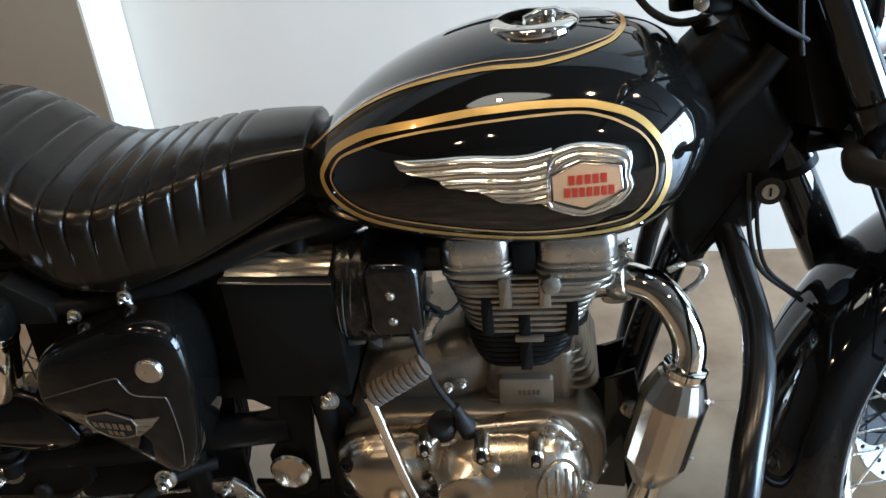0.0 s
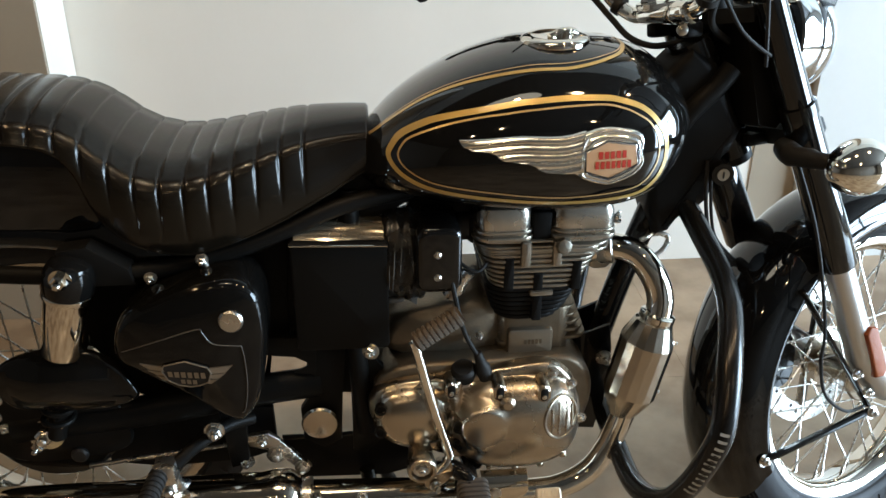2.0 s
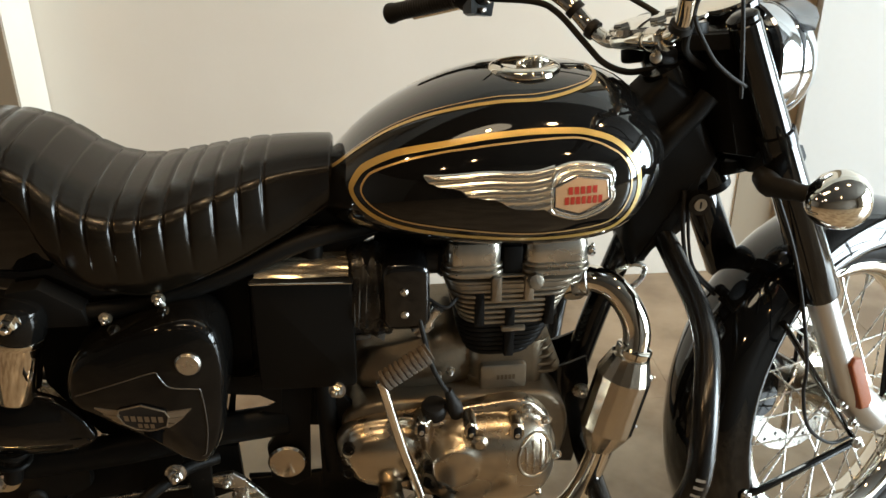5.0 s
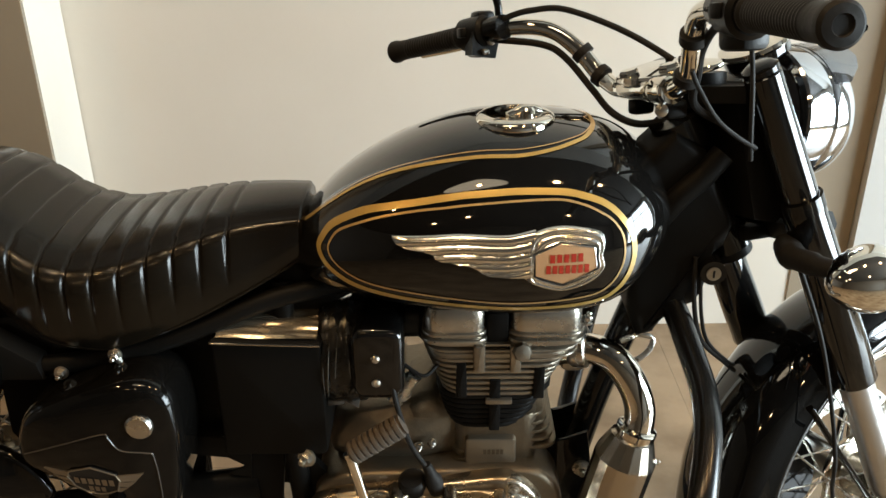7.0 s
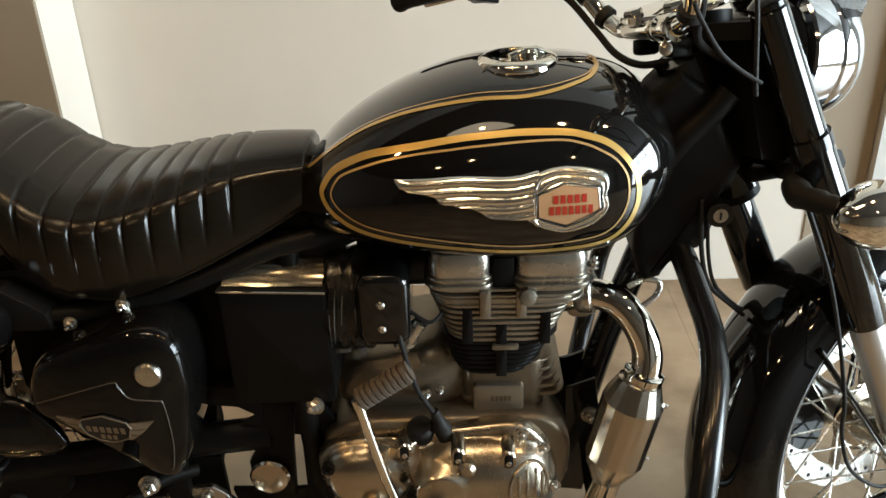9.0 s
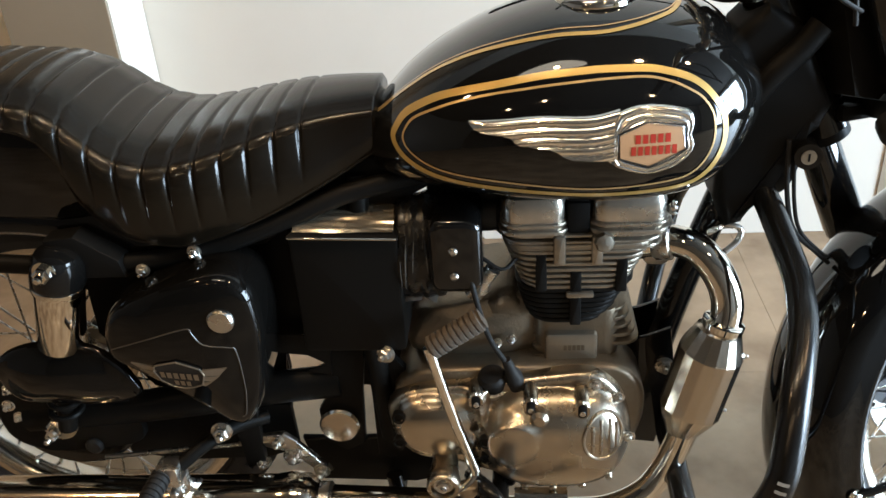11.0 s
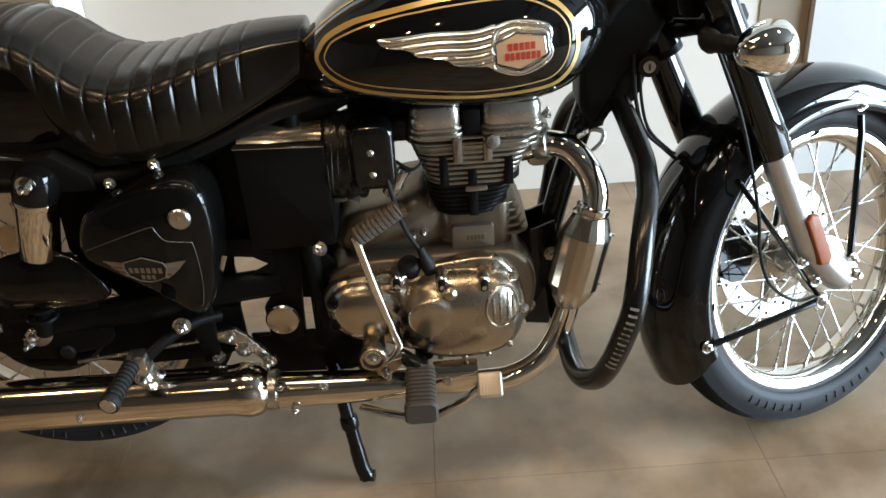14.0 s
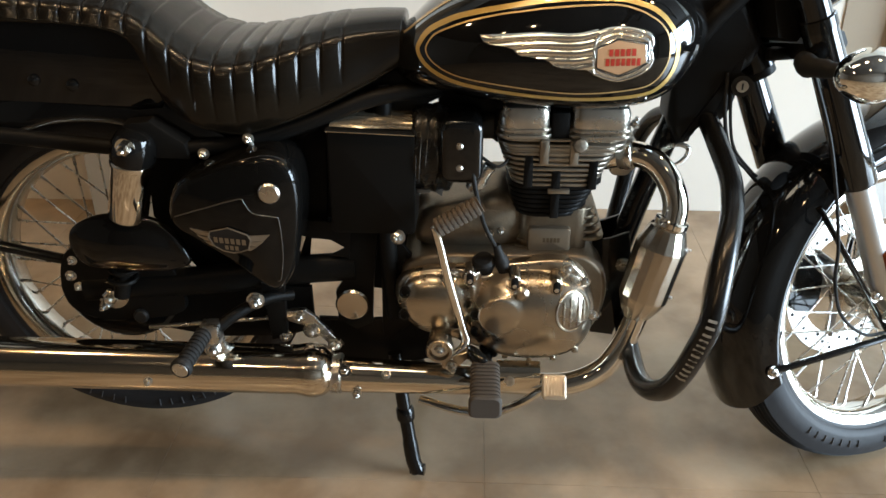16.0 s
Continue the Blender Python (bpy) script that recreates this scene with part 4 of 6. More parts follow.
cb = part("cover_badge", flat_on_cover([(0.202, 0.499), (0.206, 0.508), (0.235, 0.516), (0.264, 0.505), (0.268, 0.496), (0.263, 0.480), (0.250, 0.474), (0.238, 0.471), (0.222, 0.473), (0.208, 0.482)], 0.0030, 0.004), M_MATT, side_cover, "small black winged badge with silver edge")
for wing in ([(0.174, 0.510), (0.203, 0.506), (0.206, 0.498), (0.186, 0.500)], [(0.183, 0.499), (0.206, 0.496), (0.207, 0.489), (0.194, 0.490)], [(0.192, 0.489), (0.208, 0.487), (0.212, 0.479), (0.202, 0.481)],
             [(0.266, 0.503), (0.297, 0.504), (0.287, 0.494), (0.268, 0.494)], [(0.268, 0.493), (0.287, 0.493), (0.277, 0.485), (0.266, 0.486)], [(0.264, 0.484), (0.276, 0.484), (0.266, 0.477), (0.258, 0.478)]):
    part("badge_wing", flat_on_cover(wing, 0.0028, 0.003), M_PEWTER, cb)
part("badge_rim", sweep([(x, cover_y(x, z, 0.0032), z) for x, z in [(0.202, 0.499), (0.206, 0.508), (0.235, 0.516), (0.264, 0.505), (0.268, 0.496), (0.263, 0.480), (0.250, 0.474), (0.238, 0.471), (0.222, 0.473), (0.208, 0.482)]], 0.0011, 6, closed=True), M_PEWTER, cb)
bars(0.209, 0.262, 0.4885, 0.4985, 6, M_PEWTER, cb, lambda x, z: Vector((x, cover_y(x, z, 0.0036), z)), -0.0003)
bars(0.225, 0.249, 0.4765, 0.4845, 3, M_PEWTER, cb, lambda x, z: Vector((x, cover_y(x, z, 0.0036), z)), -0.0002)

# -- toolbox and intake --
toolbox = part("toolbox", prism(rounded(0.378, 0.512, 0.472, 0.645, 0.008), -0.02, -0.120, 0.003), M_SATIN, bike, "black steel toolbox with plastic film on its lid")
part("toolbox_lid", loft([[(x, y, z + dz) for x, y, z in ((0.3765, -0.1225, 0.643), (0.5135, -0.1225, 0.638), (0.5135, -0.02, 0.638), (0.3765, -0.02, 0.643))] for dz in (0, 0.003)]
                          + [[(0.383, -0.114, 0.650), (0.508, -0.114, 0.645), (0.508, -0.02, 0.652), (0.383, -0.02, 0.657)]]), M_SATIN, toolbox)
part("lid_edge", rod((0.378, -0.1235, 0.645), (0.5125, -0.1235, 0.640), 0.0013, 8), M_CHROME, toolbox)
film = bmesh.new()
fr = []
for iu in range(45):
    u = iu / 44
    row = []
    for v in np.linspace(0, 1, 41):
        w = v + 0.16 * u
        crease = 0.0016 * abs(math.sin(8.5 * w + 0.3)) + 0.0010 * abs(math.sin(19 * w - 1.1)) + 0.0004 * math.sin(41 * (v - 0.10 * u))
        row.append(film.verts.new((0.384 + 0.124 * u, -0.118 + 0.07 * v, 0.6495 - 0.005 * u + 0.011 * math.sin(v * math.pi * 0.62) + crease)))
    fr.append(row)
for A, B in zip(fr, fr[1:]):
    for k in range(40):
        film.faces.new((A[k], A[k + 1], B[k + 1], B[k]))
part("lid_film", film, M_WRAP, toolbox, "shiny crumpled protective film", 80)
boot_rings = []
for k in range(29):
    x = 0.506 + 0.068 * k / 28
    size = interp(x, [0.506, 0.515, 0.545, 0.565, 0.574], [0.90, 1.0, 1.03, 0.97, 0.70])
    ring = []
    for m in range(72):
        a = 2 * math.pi * m / 72
        fold = 0.0009 * math.sin(2 * math.pi * (x - 0.506) / 0.0170 + 0.4 * math.sin(2 * a)) + 0.0004 * math.sin(4 * a + 60 * x)
        ring.append((x, -0.062 + (0.060 * size + fold) * math.cos(a), 0.598 + (0.070 * size + fold) * math.sin(a)))
    boot_rings.append(ring)
boot = part("intake_boot", loft(boot_rings), M_WRAPPED, bike, "black rubber intake boot wrapped in shiny film", 60)
for x, lean, a0, a1, r in ((0.520, 0.005, 2.55, 3.75, 0.0011), (0.529, 0.006, 2.45, 3.60, 0.0008), (0.541, 0.004, 2.50, 3.00, 0.0009), (0.548, -0.003, 2.75, 3.25, 0.0012), (0.514, 0.002, 3.00, 3.80, 0.0007)):
    run = [(x + lean * (3.2 - a), -0.062 + 0.0612 * math.cos(a), 0.598 + 0.0715 * math.sin(a)) for a in np.linspace(a0, a1, 9)]
    part("film_fold", sweep(run, [r * (0.3 + 0.7 * math.sin(math.pi * (k + 0.5) / 9)) for k in range(9)], 6), M_FOLD, boot)
for flap in ([(0.512, 0.534), (0.534, 0.536), (0.536, 0.543), (0.524, 0.541), (0.513, 0.544)], [(0.538, 0.540), (0.553, 0.530), (0.556, 0.547), (0.546, 0.552)]):
    part("film_edge", prism(flap, -0.096, -0.0985, 0.0008), M_FOLD, boot)
coilbox = part("ignition_coil", prism(rounded(0.551, 0.616, 0.566, 0.668, 0.018), -0.04, -0.134, 0.010, 4), M_BLACK, bike, "black ignition coil box with two screws")
for z in (0.628, 0.593):
    part("screw", lathe([(0.0055, 0), (0.0055, 0.002), (0.003, 0.004), (0, 0.004)], (0.581, -0.134, z), RIGHT, 12), M_STEEL, coilbox)
part("throttle_body", lathe([(0.030, -0.05), (0.034, -0.02), (0.028, 0.01), (0.028, 0.05)], (0.560, -0.03, 0.585), (1, 0.2, 0.1), 20), M_MATT, bike)
part("intake_manifold", lathe([(0.030, 0.0), (0.030, 0.012), (0.024, 0.018), (0.023, 0.060), (0.028, 0.066), (0.028, 0.085)], (0.572, -0.045, 0.634), (1, 0.02, -0.03), 24), M_MATT, bike, "black intake manifold to the cylinder head")
part("starter_motor", lathe([(0, -0.012), (0.022, -0.010), (0.034, 0.0), (0.040, 0.02), (0.040, 0.10)], (0.640, -0.066, 0.485), (0.0, 1, 0), 32), M_DULL, bike, "aluminium starter motor behind the cylinder")
part("gearbox_top", dome(spline([(0.505, 0.43), (0.53, 0.49), (0.58, 0.508), (0.64, 0.520), (0.69, 0.512), (0.70, 0.47), (0.69, 0.43), (0.60, 0.41)], 4, True), 0.08, -0.085, 0.02, 0.03, 0.7), M_DULL, bike, "cast aluminium upper gearbox housing")
part("injector", lathe([(0.012, 0), (0.014, 0.02), (0.010, 0.03), (0.010, 0.05)], (0.600, -0.10, 0.545), (0.55, -0.1, 0.8), 16), M_STEEL, bike)
CABLES = [([(0.600, -0.128, 0.592), (0.606, -0.136, 0.560), (0.620, -0.132, 0.500), (0.642, -0.126, 0.452)], 0.005), ([(0.612, -0.10, 0.600), (0.640, -0.108, 0.586), (0.662, -0.09, 0.598)], 0.0035)]
for pts, r in CABLES:
    part("cable", sweep(spline(pts, 8), r * 0.72, 10), M_RUBBER, bike, "black rubber cable")
for p, r in (((0.484, -0.120, 0.468), 0.0092),):
    part("frame_bolt", bolt(p, (-0.3, -1, 0.2), r, 0.010), M_STEEL, bike, "zinc plated hexagon bolt")
part("pivot_cap", lathe([(0.028, -0.004), (0.029, 0.003), (0.026, 0.007), (0.010, 0.008), (0, 0.008)], (0.401, -0.094, 0.325), RIGHT, 32), M_CAT, bike, "round chrome pivot cap")

# -- engine --
case_outline = spline([(0.477, 0.372), (0.491, 0.397), (0.525, 0.411), (0.580, 0.417), (0.636, 0.423), (0.691, 0.431), (0.746, 0.435), (0.777, 0.419), (0.797, 0.386), (0.807, 0.328), (0.787, 0.275), (0.748, 0.256), (0.702, 0.249), (0.655, 0.250), (0.610, 0.263), (0.564, 0.281), (0.517, 0.294), (0.486, 0.326)], 6, closed=True)
part("crankcase", dome(spline([(0.485, 0.385), (0.52, 0.425), (0.62, 0.432), (0.70, 0.434), (0.79, 0.430), (0.825, 0.38), (0.81, 0.30), (0.75, 0.262), (0.62, 0.262), (0.52, 0.30)], 4, True), 0.12, -0.112, 0.004, 0.012, 0.85), M_DULL, bike, "cast aluminium crankcase")
CC = (0.655, 0.356)


def bulge(x, z, c, a, b, n, wall, crown):
    q = ((abs(x - c[0]) / a) ** n + (abs(z - c[1]) / b) ** n) ** (1 / n)
    return wall * (1 - q ** 5) ** 0.62 + crown * (1 - q * q) if q < 1 else 0.0


def cover_h(x, z):
    """Height of the cast cover over its flange."""
    h = bulge(x, z, (0.703, 0.335), 0.103, 0.082, 2.6, 0.034, 0.014)
    h = max(h, bulge(x, z, (0.546, 0.353), 0.066, 0.054, 2.2, 0.017, 0.012))
    r = math.hypot(x - 0.648, z - 0.355) / 0.035
    if r < 1.25:
        h = max(h, 0.047 + 0.004 * (1 - r * r)) if r < 0.94 else max(h, h + (0.047 - h) * max(0.0, (1.25 - r) / 0.31) ** 1.5)
    d = abs((x - 0.602) - (0.425 - z) * 0.13)
    if 0.288 < z < 0.43:
        h = max(h, 0.024 * math.exp(-(d / 0.010) ** 2))
    return h


def big_dome(x, z, lift=0.0):
    return Vector((x, -0.128 - cover_h(x, z) - lift, z))


NR, cover_bm = 60, bmesh.new()
cover_rings = []
for k in range(NR + 1):
    f = 1.0 if k == 0 else 1.0 - (k - 1) / NR
    ring = []
    for px, pz in case_outline:
        x, z = CC[0] + (px - CC[0]) * f, CC[1] + (pz - CC[1]) * f
        rim = 0.0 if k == 0 else max(0.0, 1 - f ** 22) ** 0.5
        ring.append(cover_bm.verts.new((x, -0.105 - 0.008 * (k > 0) - rim * (0.015 + cover_h(x, z)), z)))
    cover_rings.append(ring)
for A, B in zip(cover_rings, cover_rings[1:]):
    for k in range(len(A)):
        cover_bm.faces.new((A[k], A[(k + 1) % len(A)], B[(k + 1) % len(A)], B[k]))
cover_bm.faces.new(cover_rings[-1])
ecover = part("engine_cover", cover_bm, M_ALU, bike, "polished aluminium engine side cover with screws", 60)
part("cover_bump", lathe([(0.013, -0.012), (0.012, 0.004), (0.007, 0.009), (0, 0.010)], big_dome(0.682, 0.394), (-0.05, -1, 0.1), 24), M_ALU, ecover)
for x, z in ((0.600, 0.410), (0.671, 0.409), (0.737, 0.405)):
    y = min(big_dome(x, z - 0.012).y, -0.150)
    part("cover_boss", prism(rounded(x - 0.0098, x + 0.0098, z - 0.016, z + 0.016, 0.0095, 6), -0.120, y - 0.0008, 0.004, 3, 0.06), M_ALU, ecover)
    part("cover_slot", prism(rounded(x - 0.0058, x + 0.0058, z - 0.011, z + 0.011, 0.0056, 6), y + 0.002, y - 0.0013, 0.0004), M_FIN, ecover, "dark screw recess")
    part("cover_screw", lathe([(0.0042, 0), (0.0038, 0.0016), (0, 0.002)], (x, y - 0.0011, z - 0.004), RIGHT, 12), M_STEEL, ecover)
for x, z in ((0.611, 0.352), (0.611, 0.312), (0.495, 0.378), (0.493, 0.336), (0.640, 0.270)):
    part("cover_screw", lathe([(0.0095, -0.006), (0.009, 0.003), (0.0065, 0.0035), (0.0055, 0.001), (0, 0.001)], big_dome(x, z, 0.001), (-0.2, -1, 0), 16), M_FIN, ecover)
for x, z in ((0.757, 0.420), (0.786, 0.398), (0.800, 0.345)):
    part("cover_screw", bolt(big_dome(x, z), RIGHT, 0.0065, 0.004), M_STEEL, ecover)
for x in (0.66, 0.70, 0.74, 0.775):
    z = 0.264 + 0.5 * max(0.0, x - 0.74)
    part("cover_nib", lathe([(0.006, -0.01), (0.005, 0.003), (0, 0.005)], big_dome(x, z), (0, -1, -0.6), 12), M_ALU, ecover)
crest = part("cover_crest", sweep([big_dome(0.764 + 0.026 * math.cos(a), 0.362 + 0.033 * math.sin(a), -0.0002) for a in np.linspace(0, 2 * math.pi, 41)[:-1]], 0.0026, 8, closed=True), M_ALU, ecover, "raised round crest cast into the cover")
for x, h in ((0.750, 0.038), (0.761, 0.050), (0.773, 0.048), (0.782, 0.034)):
    part("letter_bar", sweep([big_dome(x, 0.362 - h / 2, -0.0004), big_dome(x, 0.362, -0.0004), big_dome(x, 0.362 + h / 2, -0.0004)], 0.0026, 8), M_ALU, crest)
part("oil_filler", lathe([(0.017, -0.02), (0.019, 0.0), (0.019, 0.012), (0.015, 0.017), (0, 0.018)], (0.622, -0.116, 0.417), (-0.1, -0.35, 1), 24), M_RUBBER, bike, "black oil filler cap")
part("filler_base", lathe([(0.021, -0.03), (0.022, -0.006), (0.018, -0.004)], (0.622, -0.116, 0.417), (-0.1, -0.35, 1), 24), M_STEEL, bike)
part("sensor_plug", lathe([(0.012, -0.01), (0.012, 0.01), (0.008, 0.022), (0.006, 0.04)], (0.652, -0.122, 0.422), (-0.3, -0.1, 1), 16), M_RUBBER, bike)
for p in ((0.630, -0.090, 0.462), (0.648, -0.090, 0.468)):
    part("case_screw", bolt(p, RIGHT, 0.005, 0.006), M_STEEL, bike)

# neck, cylinder fins, head fins
for k, z in enumerate((0.445, 0.458, 0.471, 0.484, 0.497)):
    g = 0.004 * (4 - k)
    part("neck_fin", plan_slab([(x, y) for x, y in rounded(0.672 - 0.2 * g, 0.800 + g * 1.2, -0.078, 0.092, 0.024)], z, z + 0.006, 0.002), M_DULL, bike)
part("cylinder_base", plan_slab([(x, y) for x, y in rounded(0.677, 0.790, -0.082, 0.086, 0.02)], 0.42, 0.505, 0.004), M_DULL, bike, "cast aluminium cylinder base")
for k in range(5):
    z = 0.428 + 0.0125 * k
    part("case_step", plan_slab([(x, y) for x, y in rounded(0.672 + 0.003 * k, 0.772, -0.084 + 0.003 * k, 0.05, 0.012)], z, z + 0.0075, 0.002), M_DULL, bike)
name_plate = part("engine_plate_label", prism(rounded(0.692, 0.761, 0.430, 0.474, 0.006), -0.078, -0.092, 0.004), M_PLATE, bike, "aluminium engine plate with worn print")
bars(0.716, 0.745, 0.449, 0.457, 5, M_DULL, name_plate, lambda x, z: Vector((x, -0.0926, z)))
cyl = part("cylinder", plan_slab([(x, y) for x, y in rounded(0.684, 0.786, -0.0830, 0.070, 0.03)], 0.500, 0.600), M_FIN, bike, "finned cylinder with black lower fins")
NB = 7
for k in range(NB):
    u = k / (NB - 1)
    z = 0.5035 + 0.0085 * k
    part("black_fin", plan_slab([(x, y) for x, y in rounded(0.670 - 0.015 * u ** 0.7, 0.770 + 0.028 * u ** 0.7, -0.0970 - 0.008 * u, 0.088, 0.034)], z, z + 0.0066, 0.0014), M_FIN, cyl)
NS = 8
for k in range(NS):
    u = k / (NS - 1)
    z = 0.5600 + 0.0086 * k
    part("silver_fin", plan_slab([(x, y) for x, y in rounded(0.660 - 0.021 * u, 0.799 + 0.030 * u, -0.1050 - 0.003 * u, 0.09, 0.034)], z, z + 0.0050, 0.0012), M_CAST, cyl)
part("cylinder_core", plan_slab([(x, y) for x, y in rounded(0.668, 0.806, -0.0950, 0.08, 0.03)], 0.556, 0.628), M_FIN, cyl)
for x, zt, zb in ((0.687, 0.612, 0.558), (0.730, 0.586, 0.556), (0.786, 0.604, 0.556), (0.730, 0.552, 0.506)):
    part("fin_post", prism(rounded(x - 0.007, x + 0.007, zb, zt, 0.002), -0.0910, -0.1075, 0.002), M_FIN, cyl)
part("fin_clip", prism(rounded(0.718, 0.752, 0.5495, 0.5575, 0.002), -0.0930, -0.1110, 0.002), M_CAST, cyl)
head = part("cylinder_head", plan_slab([(x, y) for x, y in rounded(0.648, 0.832, -0.0930, 0.085, 0.03)], 0.618, 0.655, 0.004), M_CAST, bike, "cast aluminium cylinder head with rocker covers")
for k in range(3):
    z = 0.617 + 0.009 * k
    part("head_fin", plan_slab([(x, y) for x, y in rounded(0.641 - 0.003 * k, 0.838, -0.1060, 0.088, 0.032)], z, z + 0.004, 0.0012), M_CAST, head)
for x0, x1 in ((0.640, 0.718), (0.748, 0.838)):
    rc = part("rocker_cover", plan_slab([(x, y) for x, y in rounded(x0, x1, -0.1070, 0.07, 0.018)], 0.640, 0.690, 0.012), M_ROCKER, head, "bright aluminium rocker cover")
    part("cover_flange", plan_slab([(x, y) for x, y in rounded(x0 - 0.003, x1 + 0.003, -0.1105, 0.074, 0.018)], 0.640, 0.646, 0.0015), M_CAST, rc)
    part("cover_flange", plan_slab([(x, y) for x, y in rounded(x0 - 0.002, x1 + 0.002, -0.1095, 0.073, 0.018)], 0.650, 0.655, 0.0015), M_CAST, rc)
cyl.location = (0, 0, -0.007)
head.location = (0, 0, -0.008)
part("plug_well", box(0.719, 0.747, -0.1010, 0.02, 0.60, 0.68, 0.004), M_FIN, head)
part("head_post", prism(rounded(0.702, 0.717, 0.598, 0.640, 0.004), -0.0930, -0.1130, 0.004), M_CAST, head)
part("head_post", prism(rounded(0.748, 0.762, 0.598, 0.640, 0.004), -0.0930, -0.1130, 0.004), M_CAST, head)
part("head_web", prism(rounded(0.714, 0.750, 0.592, 0.622, 0.004), -0.0830, -0.1030, 0.003), M_CAST, head)
part("head_bolt", lathe([(0.012, -0.004), (0.0125, 0.006), (0.0105, 0.010), (0.006, 0.0115), (0, 0.012)], (0.762, -0.1110, 0.632), (0.1, -1, 0.25), 8), M_CAST, head)
part("exhaust_flange", dome(rounded(0.822, 0.858, 0.552, 0.626, 0.012), -0.005, -0.040, 0.003, 0.006, 0.8), M_CAST, head)
part("flange_bolt", bolt((0.848, -0.070, 0.650), (0.2, -0.2, 1), 0.006, 0.008), M_STEEL, head)

# -- kick starter --
kick = part("kick_starter", sweep(spline([(0.544, -0.160, 0.506), (0.549, -0.162, 0.490), (0.568, -0.166, 0.410), (0.590, -0.170, 0.330), (0.595, -0.172, 0.308), (0.588, -0.178, 0.294), (0.570, -0.184, 0.283)], 6), 0.0072, 14), M_CHROME, bike, "chrome kick starter lever")
part("kick_boss", lathe([(0.017, -0.045), (0.020, -0.010), (0.0225, 0.0), (0.0225, 0.014), (0.0205, 0.017), (0.0165, 0.017), (0.0150, 0.010), (0.0, 0.010)], (0.553, -0.176, 0.298), RIGHT, 32), M_ALU, kick, "worn aluminium kick starter knuckle")
part("kick_bolt", bolt((0.553, -0.186, 0.298), RIGHT, 0.0095, 0.006), M_STEEL, kick)
part("kick_clamp", prism([(0.556, 0.278), (0.574, 0.288), (0.598, 0.300), (0.602, 0.288), (0.590, 0.272), (0.572, 0.262), (0.558, 0.264)], -0.168, -0.190, 0.004), M_ALU, kick)
part("clamp_bolt", bolt((0.572, -0.190, 0.270), (0.3, -1, -0.2), 0.007, 0.008), M_STEEL, kick)
rub = lathe([(0.010, 0.0)] + [v for k in range(9) for v in ((0.0155, 0.004 + 0.008 * k), (0.0155, 0.009 + 0.008 * k), (0.0125, 0.010 + 0.008 * k), (0.0125, 0.0118 + 0.008 * k))] + [(0.014, 0.078), (0, 0.078)], (0.546, -0.158, 0.502), (0.062, 0.012, 0.034), 20)
part("kick_rubber", rub, M_KICK, kick, "grey ribbed kick starter rubber")

# -- pedals, pegs, linkage --
peg = part("footpeg", loft([[(0.627 + w * cx, y, 0.270 + h * cz) for cx, cz in rounded(-1, 1, -1, 1, 0.45)] for y, w, h in [(-0.198, 0.019, 0.015), (-0.200, 0.0225, 0.018)] + [v for k in range(9) for v in ((-0.203 - 0.0098 * k, 0.0235, 0.019), (-0.2085 - 0.0098 * k, 0.0235, 0.019), (-0.2095 - 0.0098 * k, 0.0205, 0.016), (-0.2115 - 0.0098 * k, 0.0205, 0.016))] + [(-0.292, 0.0255, 0.020), (-0.297, 0.0255, 0.020), (-0.300, 0.022, 0.017)]]), M_PEG, bike, "dark ribbed rubber footpeg")
part("peg_hinge", sweep(spline([(0.588, -0.120, 0.250), (0.594, -0.155, 0.276), (0.606, -0.180, 0.288), (0.620, -0.196, 0.284), (0.627, -0.205, 0.268)], 6), 0.0125, 14), M_FRAME, peg)
part("peg_bar", sweep([(0.63, -0.05, 0.262), (0.627, -0.21, 0.262)], 0.012, 14), M_FRAME, peg)
pedal = part("brake_pedal", sweep(spline([(0.52, -0.150, 0.172), (0.58, -0.185, 0.178), (0.64, -0.215, 0.196), (0.69, -0.226, 0.230), (0.718, -0.230, 0.256), (0.745, -0.232, 0.268)], 6), 0.010, 14, flat=0.6), M_CHROME, bike, "chrome brake pedal with ribbed pad")
PAD = Matrix.Translation((0.735, -0.243, 0.272)) @ Matrix.Rotation(radians(42), 4, "X")


def on_pad(bm):
    bmesh.ops.transform(bm, matrix=PAD, verts=bm.verts)
    return bm


part("pedal_pad", on_pad(box(-0.0195, 0.0195, -0.020, 0.020, -0.006, 0.006, 0.005, 3)), M_PAD, pedal, "pale ribbed pedal pad")
for k in range(7):
    part("pad_rib", on_pad(box(-0.0165 + 0.0051 * k, -0.0142 + 0.0051 * k, -0.0165, 0.0165, 0.0055, 0.0076)), M_PAD, pedal)
shield = []
for x, low_z in ((0.6470, 0.213), (0.6500, 0.207), (0.6650, 0.2045), (0.6850, 0.2055), (0.7020, 0.210), (0.7150, 0.217), (0.7200, 0.224)):
    outer = [(-0.145, 0.2520), (-0.158, 0.2455), (-0.1645, 0.2385), (-0.1670, 0.2300), (-0.1660, low_z)]
    shield.append([(x, y, z) for y, z in outer] + [(x, y + 0.003, z - 0.001) for y, z in reversed(outer)])
part("peg_bracket", loft(shield), M_MUFFLER, bike, "polished steel bracket plate over the pipe", 40)
part("bracket_screw", lathe([(0.009, 0), (0.009, 0.003), (0.005, 0.004), (0, 0.002)], (0.669, -0.1665, 0.226), RIGHT, 18), M_STEEL, bike)
part("pipe_screw", lathe([(0.008, 0), (0.008, 0.003), (0.004, 0.005), (0, 0.003)], (0.462, -0.160, 0.228), (0, -0.75, 0.65), 18), M_STEEL, bike)
